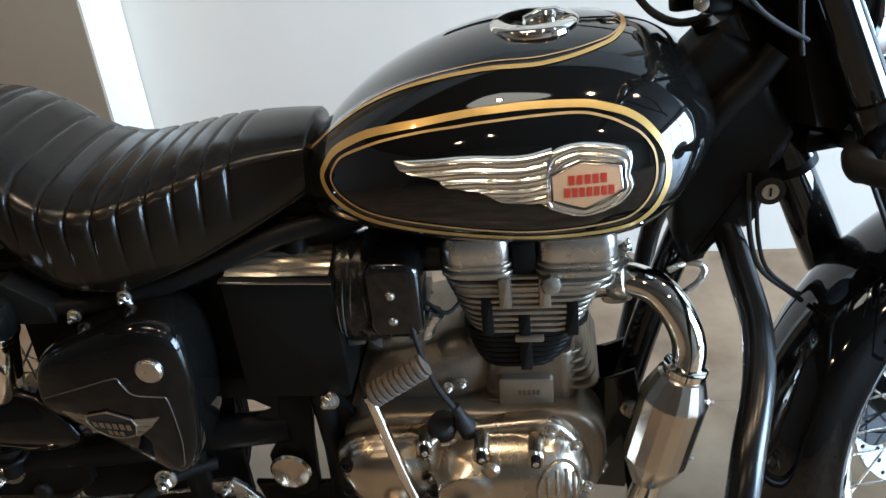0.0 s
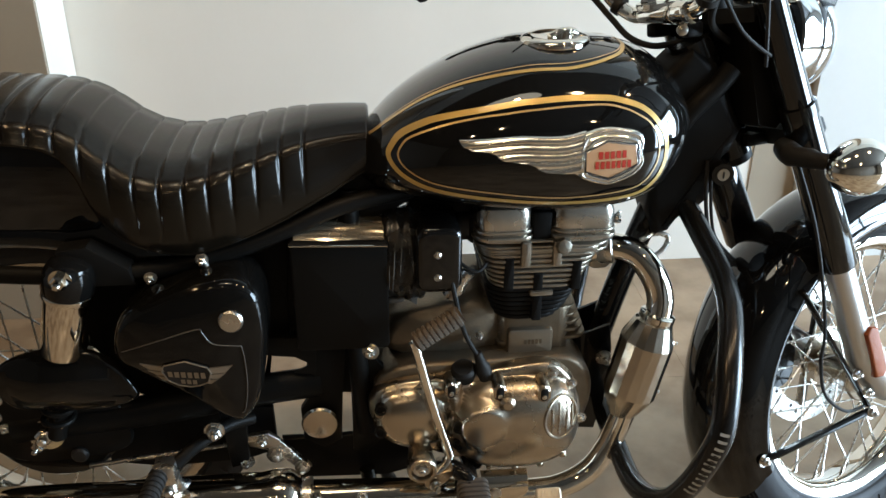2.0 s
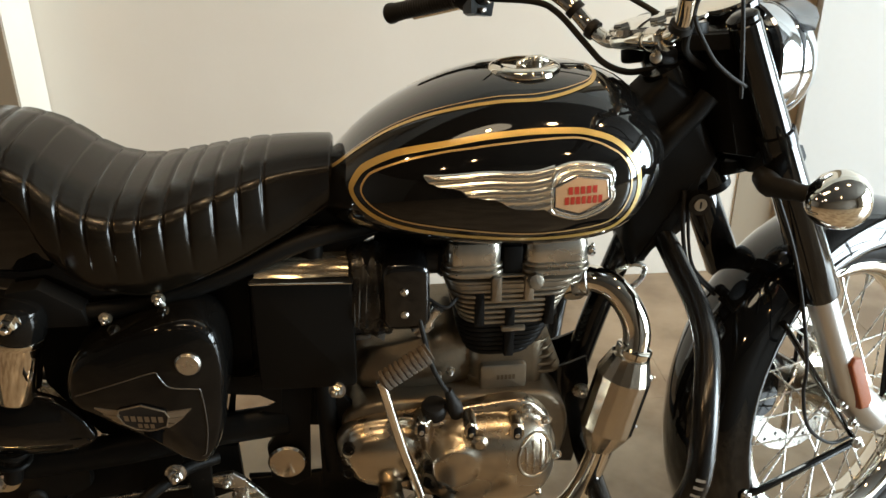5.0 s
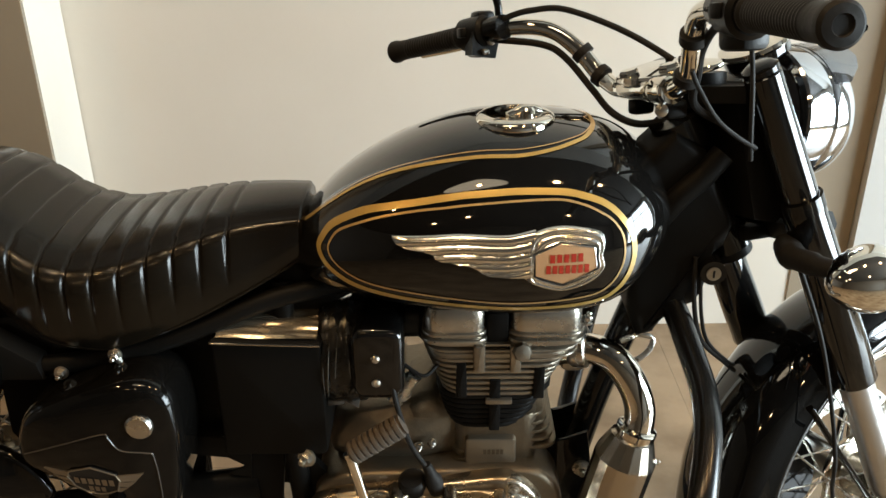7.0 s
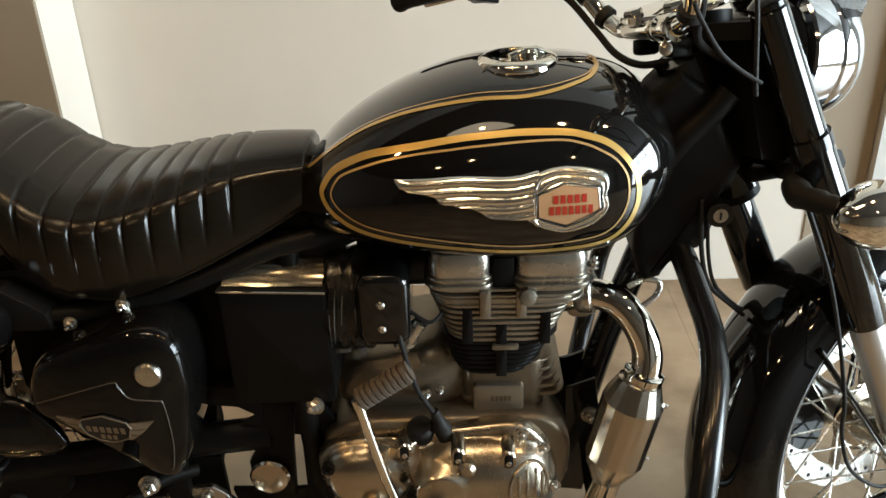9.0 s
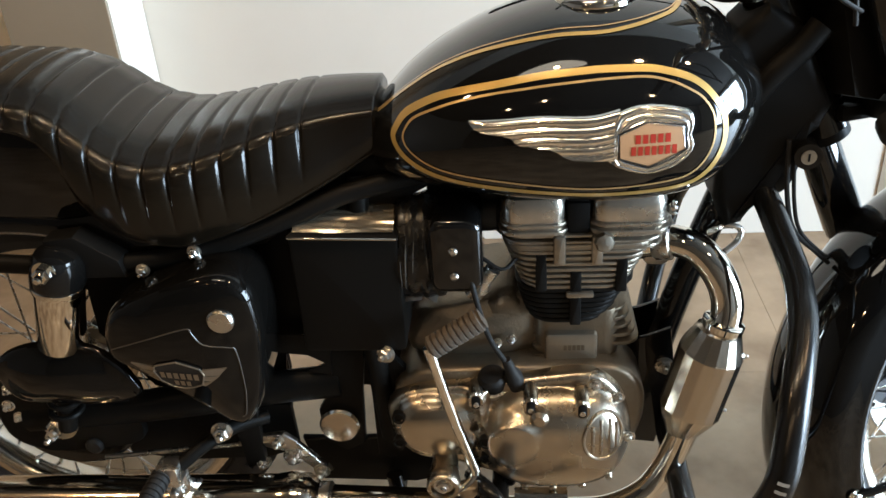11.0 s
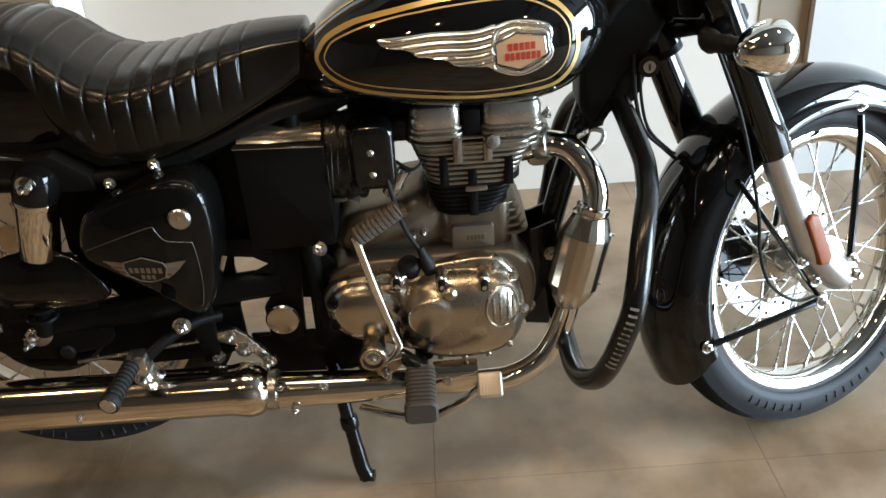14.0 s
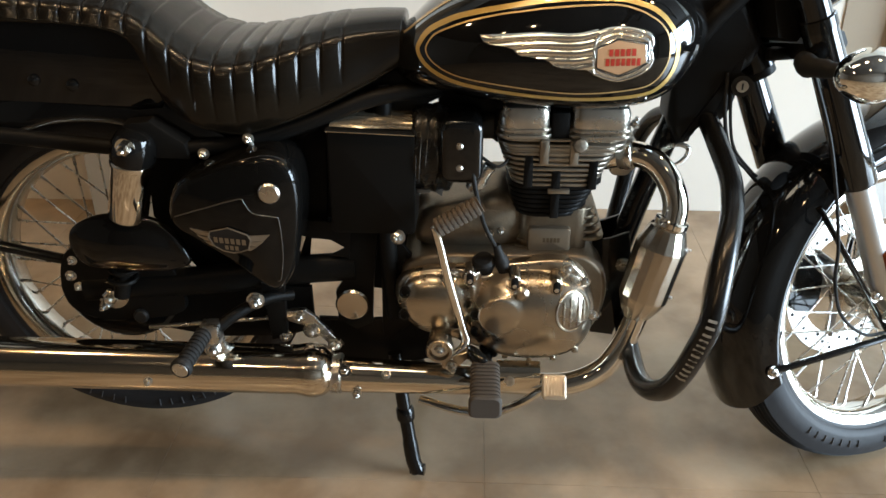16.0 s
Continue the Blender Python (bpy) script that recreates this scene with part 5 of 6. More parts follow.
part("muffler_clamp", lathe([(0.031, -0.010), (0.034, -0.008), (0.034, 0.008), (0.031, 0.010)], (0.376, -0.146, 0.219), (-1, 0, 0.02), 32), M_STEEL, bike)
part("clamp_bolt", bolt((0.394, -0.170, 0.240), (0, -0.7, 0.7), 0.008, 0.010), M_CHROME, bike)
part("muffler_bolt", bolt((0.072, -0.203, 0.234), (0, -1, -0.1), 0.006, 0.006), M_STEEL, bike)
rest = part("rear_footrest", sweep(spline([(0.300, -0.100, 0.345), (0.262, -0.128, 0.352), (0.225, -0.160, 0.345), (0.196, -0.182, 0.330)], 5), 0.010, 12), M_SATIN, bike, "folding rear footrest with ribbed rubber")
part("rest_clevis", box(0.168, 0.200, -0.204, -0.172, 0.308, 0.342, 0.006, 2), M_STEEL, rest)
rd = Vector((-0.014, -0.094, -0.010))
part("rest_rubber", lathe([(0.012, 0.0)] + [v for k in range(9) for v in ((0.0140, 0.002 + 0.0085 * k), (0.0140, 0.007 + 0.0085 * k), (0.0120, 0.008 + 0.0085 * k), (0.0120, 0.0098 + 0.0085 * k))] + [(0.0165, 0.082), (0.0172, 0.088), (0.0155, 0.092)], (0.176, -0.196, 0.327), rd, 22), M_RUBBER, rest)
part("rest_end", lathe([(0.0132, 0.0915), (0.0122, 0.0930), (0, 0.0930)], (0.176, -0.196, 0.327), rd, 22), M_STEEL, rest)
part("rest_bolt", bolt((0.250, -0.146, 0.360), (0.1, -1, 0.1), 0.011, 0.012), M_STEEL, rest)
part("rest_bolt", bolt((0.180, -0.172, 0.284), (0.1, -1, 0.1), 0.013, 0.012), M_STEEL, rest)
part("rest_stay", sweep(spline([(0.185, -0.165, 0.31), (0.190, -0.165, 0.28), (0.205, -0.15, 0.262)], 4), 0.010, 10), M_STEEL, rest)
part("rest_hanger", prism([(0.252, 0.375), (0.292, 0.372), (0.29, 0.27), (0.262, 0.262)], -0.105, -0.116, 0.003), M_SATIN, bike)
part("brake_lever_plate", prism([(0.284, 0.318), (0.322, 0.322), (0.338, 0.308), (0.385, 0.252), (0.366, 0.246), (0.326, 0.292), (0.292, 0.298)], -0.104, -0.112, 0.003), M_STEEL, bike, "zinc brake linkage lever")
part("brake_rod", rod((0.05, -0.112, 0.280), (0.306, -0.110, 0.310), 0.0036, 10), M_STEEL, bike, "thin zinc brake rod")
for p, r in (((0.331, -0.112, 0.282), 0.011), ((0.285, -0.110, 0.270), 0.009), ((0.370, -0.114, 0.256), 0.009), ((0.312, -0.112, 0.310), 0.007), ((0.412, -0.172, 0.197), 0.006)):
    part("link_bolt", bolt(p, RIGHT, r, 0.008), M_STEEL, bike)

# -- centre stand --
stand = part("centre_stand", sweep(spline([(0.470, -0.090, 0.225), (0.482, -0.105, 0.150), (0.494, -0.122, 0.075), (0.503, -0.134, 0.022), (0.512, -0.139, 0.000)], 6), [0.0125] * 14 + [0.014] * 11, 14), M_FRAME, bike, "black tubular centre stand leg on the floor")
part("stand_foot", sweep([(0.498, -0.135, 0.003), (0.524, -0.139, 0.003)], 0.011, 12), M_FRAME, stand)
part("stand_collar", lathe([(0.015, -0.012), (0.0165, -0.008), (0.0165, 0.008), (0.015, 0.012)], (0.4885, -0.113, 0.110), (0.12, -0.2, -1), 16), M_FRAME, stand)
part("centre_stand", sweep(spline([(0.470, 0.090, 0.225), (0.482, 0.105, 0.150), (0.494, 0.122, 0.075), (0.503, 0.134, 0.022), (0.512, 0.139, 0.000)], 6), 0.0125, 14), M_FRAME, bike, "black tubular centre stand leg on the floor")
part("stand_cross", rod((0.475, -0.10, 0.19), (0.475, 0.10, 0.19), 0.010, 12), M_FRAME, stand)

# -- exhaust details --
part("header_nut", lathe([(0.0245, -0.012), (0.027, -0.008), (0.027, 0.010), (0.0245, 0.012)], (0.846, -0.042, 0.586), (0.040, -0.015, 0.008), 28), M_STEEL, bike)
part("cat_seam", sweep([Vector((0.917, -0.100, 0.489)) + catd * (0.028 + 0.105 * u) + Vector((-0.008, -0.0352, -0.004)) for u in np.linspace(0, 1, 8)], 0.0016, 8), M_STEEL, bike)
for u in (0.30, 0.85):
    part("cat_bolt", bolt(Vector((0.917, -0.100, 0.489)) + catd * (0.16 * u) + Vector((0.035, -0.004, 0.004)), (1, -0.3, 0.2), 0.005, 0.006), M_STEEL, bike)
part("cat_clamp", lathe([(0.0235, -0.006), (0.027, -0.004), (0.027, 0.004), (0.0235, 0.006)], Vector((0.917, -0.100, 0.489)) - catd * 0.004, catd, 28), M_CHROME, bike)
part("cable_hook", sweep(spline([(0.905, -0.025, 0.585), (0.925, -0.03, 0.598), (0.945, -0.03, 0.592), (0.940, -0.035, 0.575), (0.915, -0.045, 0.560)], 6), 0.004, 10), M_STEEL, bike)

# -- crash guard --
CRASH = [(0.950, -0.005, 0.662), (0.967, -0.035, 0.643), (0.975, -0.095, 0.618), (0.979, -0.155, 0.597), (0.974, -0.200, 0.583), (0.966, -0.238, 0.567), (0.950, -0.287, 0.540), (0.939, -0.320, 0.505), (0.928, -0.343, 0.461), (0.917, -0.338, 0.412), (0.906, -0.322, 0.360), (0.893, -0.298, 0.315), (0.879, -0.255, 0.282), (0.872, -0.200, 0.265), (0.872, -0.130, 0.262), (0.870, -0.02, 0.275)]
guard = part("crash_guard", sweep(spline(CRASH, 8), 0.0165, 20), M_GUARD, bike, "black tubular crash guard with silver lettering")
GL = [(x, -0.95 * y, z) for x, y, z in CRASH]
part("crash_guard", sweep(spline(GL, 8), 0.0165, 16), M_GUARD, bike, "black tubular crash guard")
cg = [Vector(p) for p in spline(CRASH, 8)[63:82]]
for k in range(12):
    u = k / 12 * 17.2 + 0.3
    i = int(u)
    a = cg[i].lerp(cg[i + 1], u - i)
    tdir = (cg[i + 1] - cg[i]).normalized()
    nrm = Vector((-0.10, -0.80, 0.58))
    nrm = (nrm - tdir * nrm.dot(tdir)).normalized()
    b = tdir.cross(nrm)
    w = 0.0020 if k != 7 else 0.0012
    h = 0.0078 if k in (11, 5) else 0.0062
    bm = bmesh.new()
    vs = [bm.verts.new(a + tdir * su * w + (nrm * math.cos(an) + b * math.sin(an)) * 0.0169) for su, an in ((-1, -h / 0.0169), (1, -h / 0.0169), (1, 0), (1, h / 0.0169), (-1, h / 0.0169), (-1, 0))]
    bm.faces.new(vs)
    part("letter_bar", bm, M_SILVERINK, guard)

# -- front end, built straight and turned --
def forkx(z):
    return 1.001 + (0.935 - z) * 0.430


for s in (-1, 1):
    y = 0.095 * s
    P = lambda z, dy=0.0: (forkx(z), y + dy, z)
    leg = part("fork_leg", turned(sweep([P(0.945), P(0.940), P(0.80), P(0.788)], [0.016, 0.0220, 0.0230, 0.0230], 26)), M_BLACK, bike, "glossy black upper fork shroud")
    part("fork_cap", turned(lathe([(0.021, 0), (0.021, 0.006), (0.014, 0.011), (0, 0.012)], P(0.943), (-0.43, 0, 0.9), 20)), M_FRAME, leg)
    part("fork_ring", turned(sweep([P(0.792), P(0.776)], 0.0275, 26)), M_FRAME, leg)
    part("lower_shroud", turned(sweep([P(0.780), P(0.60), P(0.540), P(0.535)], [0.0262, 0.0290, 0.0298, 0.0275], 26)), M_BLACK, leg)
    slider = part("fork_slider", turned(sweep([P(0.56), P(0.45), P(0.37), (1.285, y, 0.325), (1.325, y * 0.93, 0.290), (1.336, y * 0.9, 0.276)], [0.0225, 0.0225, 0.0245, 0.030, 0.027, 0.012], 26)), M_SLIDER, bike, "satin aluminium fork slider")
    part("axle_boss", turned(lathe([(0.022, -0.026), (0.024, -0.02), (0.024, 0.02), (0.02, 0.026)], (FC[0], s * 0.076, FC[1]), (0, s, 0), 24)), M_SLIDER, slider)
    part("axle_nut", turned(bolt((FC[0], s * 0.099, FC[1]), (0, s, 0), 0.014, 0.014)), M_CHROME, slider)
    part("mudguard_stay", turned(sweep([(1.050, s * 0.080, 0.234), (1.066, s * 0.086, 0.237), (1.278, s * 0.092, 0.257)], 0.006, 10)), M_FRAME, bike, "black mudguard stay")
    part("mudguard_stay", turned(sweep([(1.352, s * 0.088, 0.310), (1.376, s * 0.082, 0.530), (1.378, s * 0.078, 0.56)], 0.006, 10)), M_FRAME, bike, "black mudguard stay")
    part("mudguard_bracket", turned(sweep([(1.115, s * 0.078, 0.500), (1.150, s * 0.086, 0.445), (1.272, s * 0.092, 0.272)], 0.0085, 10, flat=0.5)), M_FRAME, bike, "black mudguard bracket")
    for p, r in (((1.047, s * 0.080, 0.231), 0.008), ((1.280, s * 0.097, 0.257), 0.009), ((1.380, s * 0.076, 0.575), 0.007), ((1.232, s * 0.098, 0.340), 0.008), ((1.262, s * 0.098, 0.300), 0.008), ((1.352, s * 0.094, 0.316), 0.008)):
        part("stay_bolt", turned(bolt(p, (0, s, 0), r, 0.006)), M_STEEL, bike)
# reflector on the right slider
ref = [(1.2165, 0.417), (1.226, 0.428), (1.243, 0.424), (1.275, 0.346), (1.266, 0.334), (1.248, 0.336)]
part("reflector", turned(prism(ref, -0.112, -0.124, 0.004, 3)), M_ORANGE, bike, "orange oblong side reflector on the fork")
# disc and caliper on the far side
bm = lathe([(0.098, 0.068), (0.135, 0.068), (0.136, 0.070), (0.135, 0.072), (0.098, 0.072)], (FC[0], 0, FC[1]), (0, 1, 0), 64, closed=True)
part("brake_disc", turned(bm), M_STEEL, front_wheel, "drilled steel brake disc")
for k in range(6):
    a = k * math.pi / 3
    part("disc_arm", turned(sweep([(FC[0] + 0.045 * math.cos(a), 0.066, FC[1] + 0.045 * math.sin(a)), (FC[0] + 0.102 * math.cos(a + 0.25), 0.069, FC[1] + 0.102 * math.sin(a + 0.25))], 0.011, 8, flat=0.35)), M_STEEL, front_wheel)
for k in range(36):
    a = k * math.pi / 18
    r = (0.107, 0.116, 0.126)[k % 3]
    part("disc_hole", turned(lathe([(0.0036, 0.0675), (0.0036, 0.0725)], (FC[0] + r * math.cos(a), 0, FC[1] + r * math.sin(a)), (0, 1, 0), 8)), M_FIN, front_wheel)
part("brake_caliper", turned(prism(spline([(1.195, 0.35), (1.235, 0.372), (1.262, 0.34), (1.258, 0.28), (1.225, 0.262), (1.192, 0.29)], 3, True), 0.05, 0.112, 0.008, 2)), M_FRAME, bike, "black front brake caliper")
part("brake_hose", turned(sweep(spline([(1.045, -0.115, 0.72), (1.078, -0.125, 0.62), (1.100, -0.128, 0.52), (1.118, -0.122, 0.44), (1.135, -0.105, 0.385), (1.17, -0.09, 0.315), (1.23, -0.085, 0.268), (1.29, -0.082, 0.262)], 7), 0.0028, 10)), M_RUBBER, bike, "thin black speedometer cable")
part("brake_hose", turned(sweep(spline([(1.14, 0.02, 0.52), (1.19, 0.06, 0.44), (1.21, 0.075, 0.37)], 6), 0.0045, 10)), M_RUBBER, bike, "black brake hose")

# clamps and nacelle
part("lower_yoke", turned(prism([(1.036 + 0.891 * u + 0.454 * v, 0.727 + 0.454 * u - 0.891 * v) for u, v in ((0.034, -0.013), (0.075, -0.013), (0.080, -0.008), (0.080, 0.010), (0.075, 0.015), (0.034, 0.015))], -0.108, 0.108, 0.005)), M_SATIN, bike, "black lower fork yoke")
part("yoke_hub", turned(sweep([(1.024, 0, 0.750), (1.046, 0, 0.706)], 0.027, 24)), M_SATIN, bike)
part("yoke_arm", turned(box(1.03, 1.085, -0.04, 0.04, 0.728, 0.748, 0.006, 2)), M_SATIN, bike)
part("top_yoke", turned(loft([[(x, y, z) for x, y in ((0.955, -0.04), (0.985, -0.085), (1.020, -0.085), (1.035, -0.04), (1.035, 0.04), (1.020, 0.085), (0.985, 0.085), (0.955, 0.04))] for z in (0.908, 0.928)])), M_SATIN, bike, "black top fork yoke")
part("fork_nacelle", turned(prism([(0.985, 0.915), (1.02, 0.93), (1.05, 0.905), (1.085, 0.825), (1.075, 0.775), (1.052, 0.757), (1.018, 0.765)], -0.070, 0.070, 0.012, 3)), M_SATIN, bike, "black nacelle between the fork legs")
hl = part("headlight", turned(lathe([(0.0, -0.052), (0.022, -0.050), (0.042, -0.042), (0.060, -0.026), (0.073, -0.002), (0.079, 0.022), (0.081, 0.036)], (1.072, 0, 0.884), (1, 0, -0.06), 48)), M_BLACK, bike, "round headlight in glossy black bucket")
part("headlight_rim", turned(lathe([(0.076, 0.006), (0.0860, 0.007), (0.0890, 0.010), (0.0893, 0.014), (0.0880, 0.030), (0.0866, 0.046), (0.0858, 0.050), (0.0872, 0.053), (0.0868, 0.062), (0.0848, 0.074), (0.0815, 0.085), (0.078, 0.091), (0.074, 0.091), (0.073, 0.086), (0.074, 0.040)], (1.072, 0, 0.884), (1, 0, -0.06), 56, closed=True)), M_BRIGHT, hl, "chrome headlight rim")
part("headlight_reflector", turned(lathe([(0.073, 0.088), (0.058, 0.060), (0.03, 0.030), (0, 0.022)], (1.072, 0, 0.884), (1, 0, -0.06), 40)), M_CHROME, hl)
part("headlight_glass", turned(lathe([(0.075, 0.090), (0.062, 0.101), (0.040, 0.109), (0, 0.113)], (1.072, 0, 0.884), (1, 0, -0.06), 40)), M_GLASS, hl, "clear headlight glass")
visor = bmesh.new()
rows = []
for j, (dx, rr) in enumerate(((0.058, 0.0885), (0.080, 0.0905), (0.101, 0.0920), (0.114, 0.0915))):
    span = radians(62 - 13 * max(0, j - 1))
    rows.append([(1.072 + dx, rr * math.sin(a), 0.884 - 0.06 * dx + rr * math.cos(a)) for a in np.linspace(-span, span, 21)])
V = [[visor.verts.new(p) for p in r] for r in rows]
for A, B in zip(V, V[1:]):
    for k in range(20):
        visor.faces.new((A[k], A[k + 1], B[k + 1], B[k]))
bmesh.ops.solidify(visor, geom=visor.faces[:], thickness=0.0015)
part("headlight_visor", turned(visor), M_BRIGHT, hl, "chrome headlight peak")
part("speedometer", turned(lathe([(0.030, -0.05), (0.040, -0.02), (0.042, 0.0), (0.043, 0.010), (0.038, 0.014), (0, 0.014)], (1.075, -0.0, 0.960), (-0.40, 0, 0.9), 32)), M_BLACK, bike, "black round speedometer")
part("speedometer_ring", turned(lathe([(0.042, 0.006), (0.045, 0.010), (0.044, 0.015), (0.038, 0.016)], (1.075, -0.0, 0.960), (-0.40, 0, 0.9), 36)), M_CHROME, bike)

# indicator
ind = part("indicator", turned(lathe([(0.0, -0.050), (0.010, -0.047), (0.020, -0.038), (0.030, -0.024), (0.037, -0.006), (0.039, 0.008), (0.038, 0.020), (0.035, 0.024)], (1.052, -0.205, 0.716), (1, 0, -0.02), 40)), M_CHROME, bike, "round chrome turn indicator on a black stem")
part("indicator_stem", turned(sweep(spline([(1.062, -0.080, 0.728), (1.040, -0.112, 0.724), (1.040, -0.145, 0.722), (1.048, -0.175, 0.718)], 5), [0.017] * 6 + [0.014] * 5 + [0.012] * 5, 14)), M_RUBBER, ind)
part("indicator_lens", turned(lathe([(0.034, 0.019), (0.030, 0.025), (0.018, 0.029), (0, 0.030)], (1.052, -0.205, 0.716), (1, 0, -0.02), 32)), M_ORANGE, ind)

# handlebar
HALF = [(0.926, 0.070, 0.923), (0.926, 0.092, 0.925), (0.921, 0.122, 0.942), (0.903, 0.150, 0.978), (0.880, 0.180, 1.002), (0.850, 0.222, 1.008), (0.808, 0.285, 1.001), (0.750, 0.436, 0.981)]
RAISE = lambda y: 0.013 * max(0.0, (y - 0.15) / 0.286)
NEAR = [(0.850, -0.222, 1.0113), (0.874, -0.145, 1.011), (0.887, -0.115, 0.993), (0.896, -0.100, 0.972), (0.905, -0.085, 0.951), (0.909, -0.070, 0.935), (0.911, -0.048, 0.9275), (0.917, -0.010, 0.925), (0.923, 0.030, 0.924)]
bar_path = spline([(x, -y, z + RAISE(y)) for x, y, z in reversed(HALF[6:])] + NEAR + HALF, 8)
hbar = part("handlebar", turned(sweep(bar_path, 0.0112, 20)), M_CHROME, bike, "chrome raised handlebar")
part("bar_clamp", turned(lathe([(0.0112, -0.019), (0.0150, -0.0185), (0.0172, -0.015), (0.0160, -0.008), (0.0172, -0.003), (0.0160, 0.003), (0.0172, 0.010), (0.0155, 0.0175), (0.0112, 0.019)], (0.913, -0.030, 0.926), (0.12, 1, 0), 30)), M_CHROME, hbar, "ribbed chrome handlebar clamp")
part("clamp_sleeve", turned(lathe([(0.0112, -0.034), (0.0138, -0.033), (0.0142, -0.028), (0.0142, 0.028), (0.0138, 0.033), (0.0112, 0.034)], (0.922, 0.034, 0.9245), (0.10, 1, 0), 28)), M_CHROME, hbar, "smooth chrome clamp sleeve")
for y, lean in ((-0.026, 0.0), (0.050, 0.008)):
    part("clamp_foot", turned(box(0.914 + lean, 0.944 + lean, y - 0.010, y + 0.010, 0.892, 0.914, 0.005, 2)), M_SATIN, hbar)
part("clamp_bolt", turned(lathe([(0.0080, 0.0), (0.0080, 0.006), (0.005, 0.008), (0, 0.0085)], (0.912, -0.026, 0.903), (-0.6, -0.8, 0), 12)), M_STEEL, hbar)
plate_rim = [(0.905, 0.030), (0.918, -0.012), (0.945, -0.040), (0.968, -0.052), (0.985, -0.045), (0.990, 0.0), (0.988, 0.060), (0.975, 0.085), (0.95, 0.088), (0.912, 0.070)]
plate_z = lambda x: 0.937 + 0.24 * (x - 0.915)
plate = plan_slab([(p[0], p[1]) for p in spline(plate_rim, 3, True)], -0.004, 0.004, 0.003)
for v in plate.verts:
    v.co.z += plate_z(v.co.x)
yoke_plate = part("yoke_plate", turned(plate), M_CHROME, bike, "polished metal top yoke plate")
part("plate_post", turned(rod((0.99, 0, 0.90), (0.99, 0, 0.942), 0.03, 20)), M_SATIN, yoke_plate)
for x, y in ((0.918, 0.048), (0.945, 0.005), (0.985, 0.02)):
    part("plate_bolt", turned(lathe([(0.0125, 0.0), (0.0125, 0.005), (0.0105, 0.008), (0, 0.009)], (x, y, plate_z(x) + 0.003), (-0.23, 0, 1), 6)), M_CHROME, yoke_plate)


def on_bar(s, u0, u1):
    a, b = Vector((0.808, s * 0.285, 1.001)), Vector((0.750, s * 0.436, 0.981))
    if s < 0:
        a.z += RAISE(0.285)
        b.z += RAISE(0.436)
    return a.lerp(b, u0), a.lerp(b, u1)


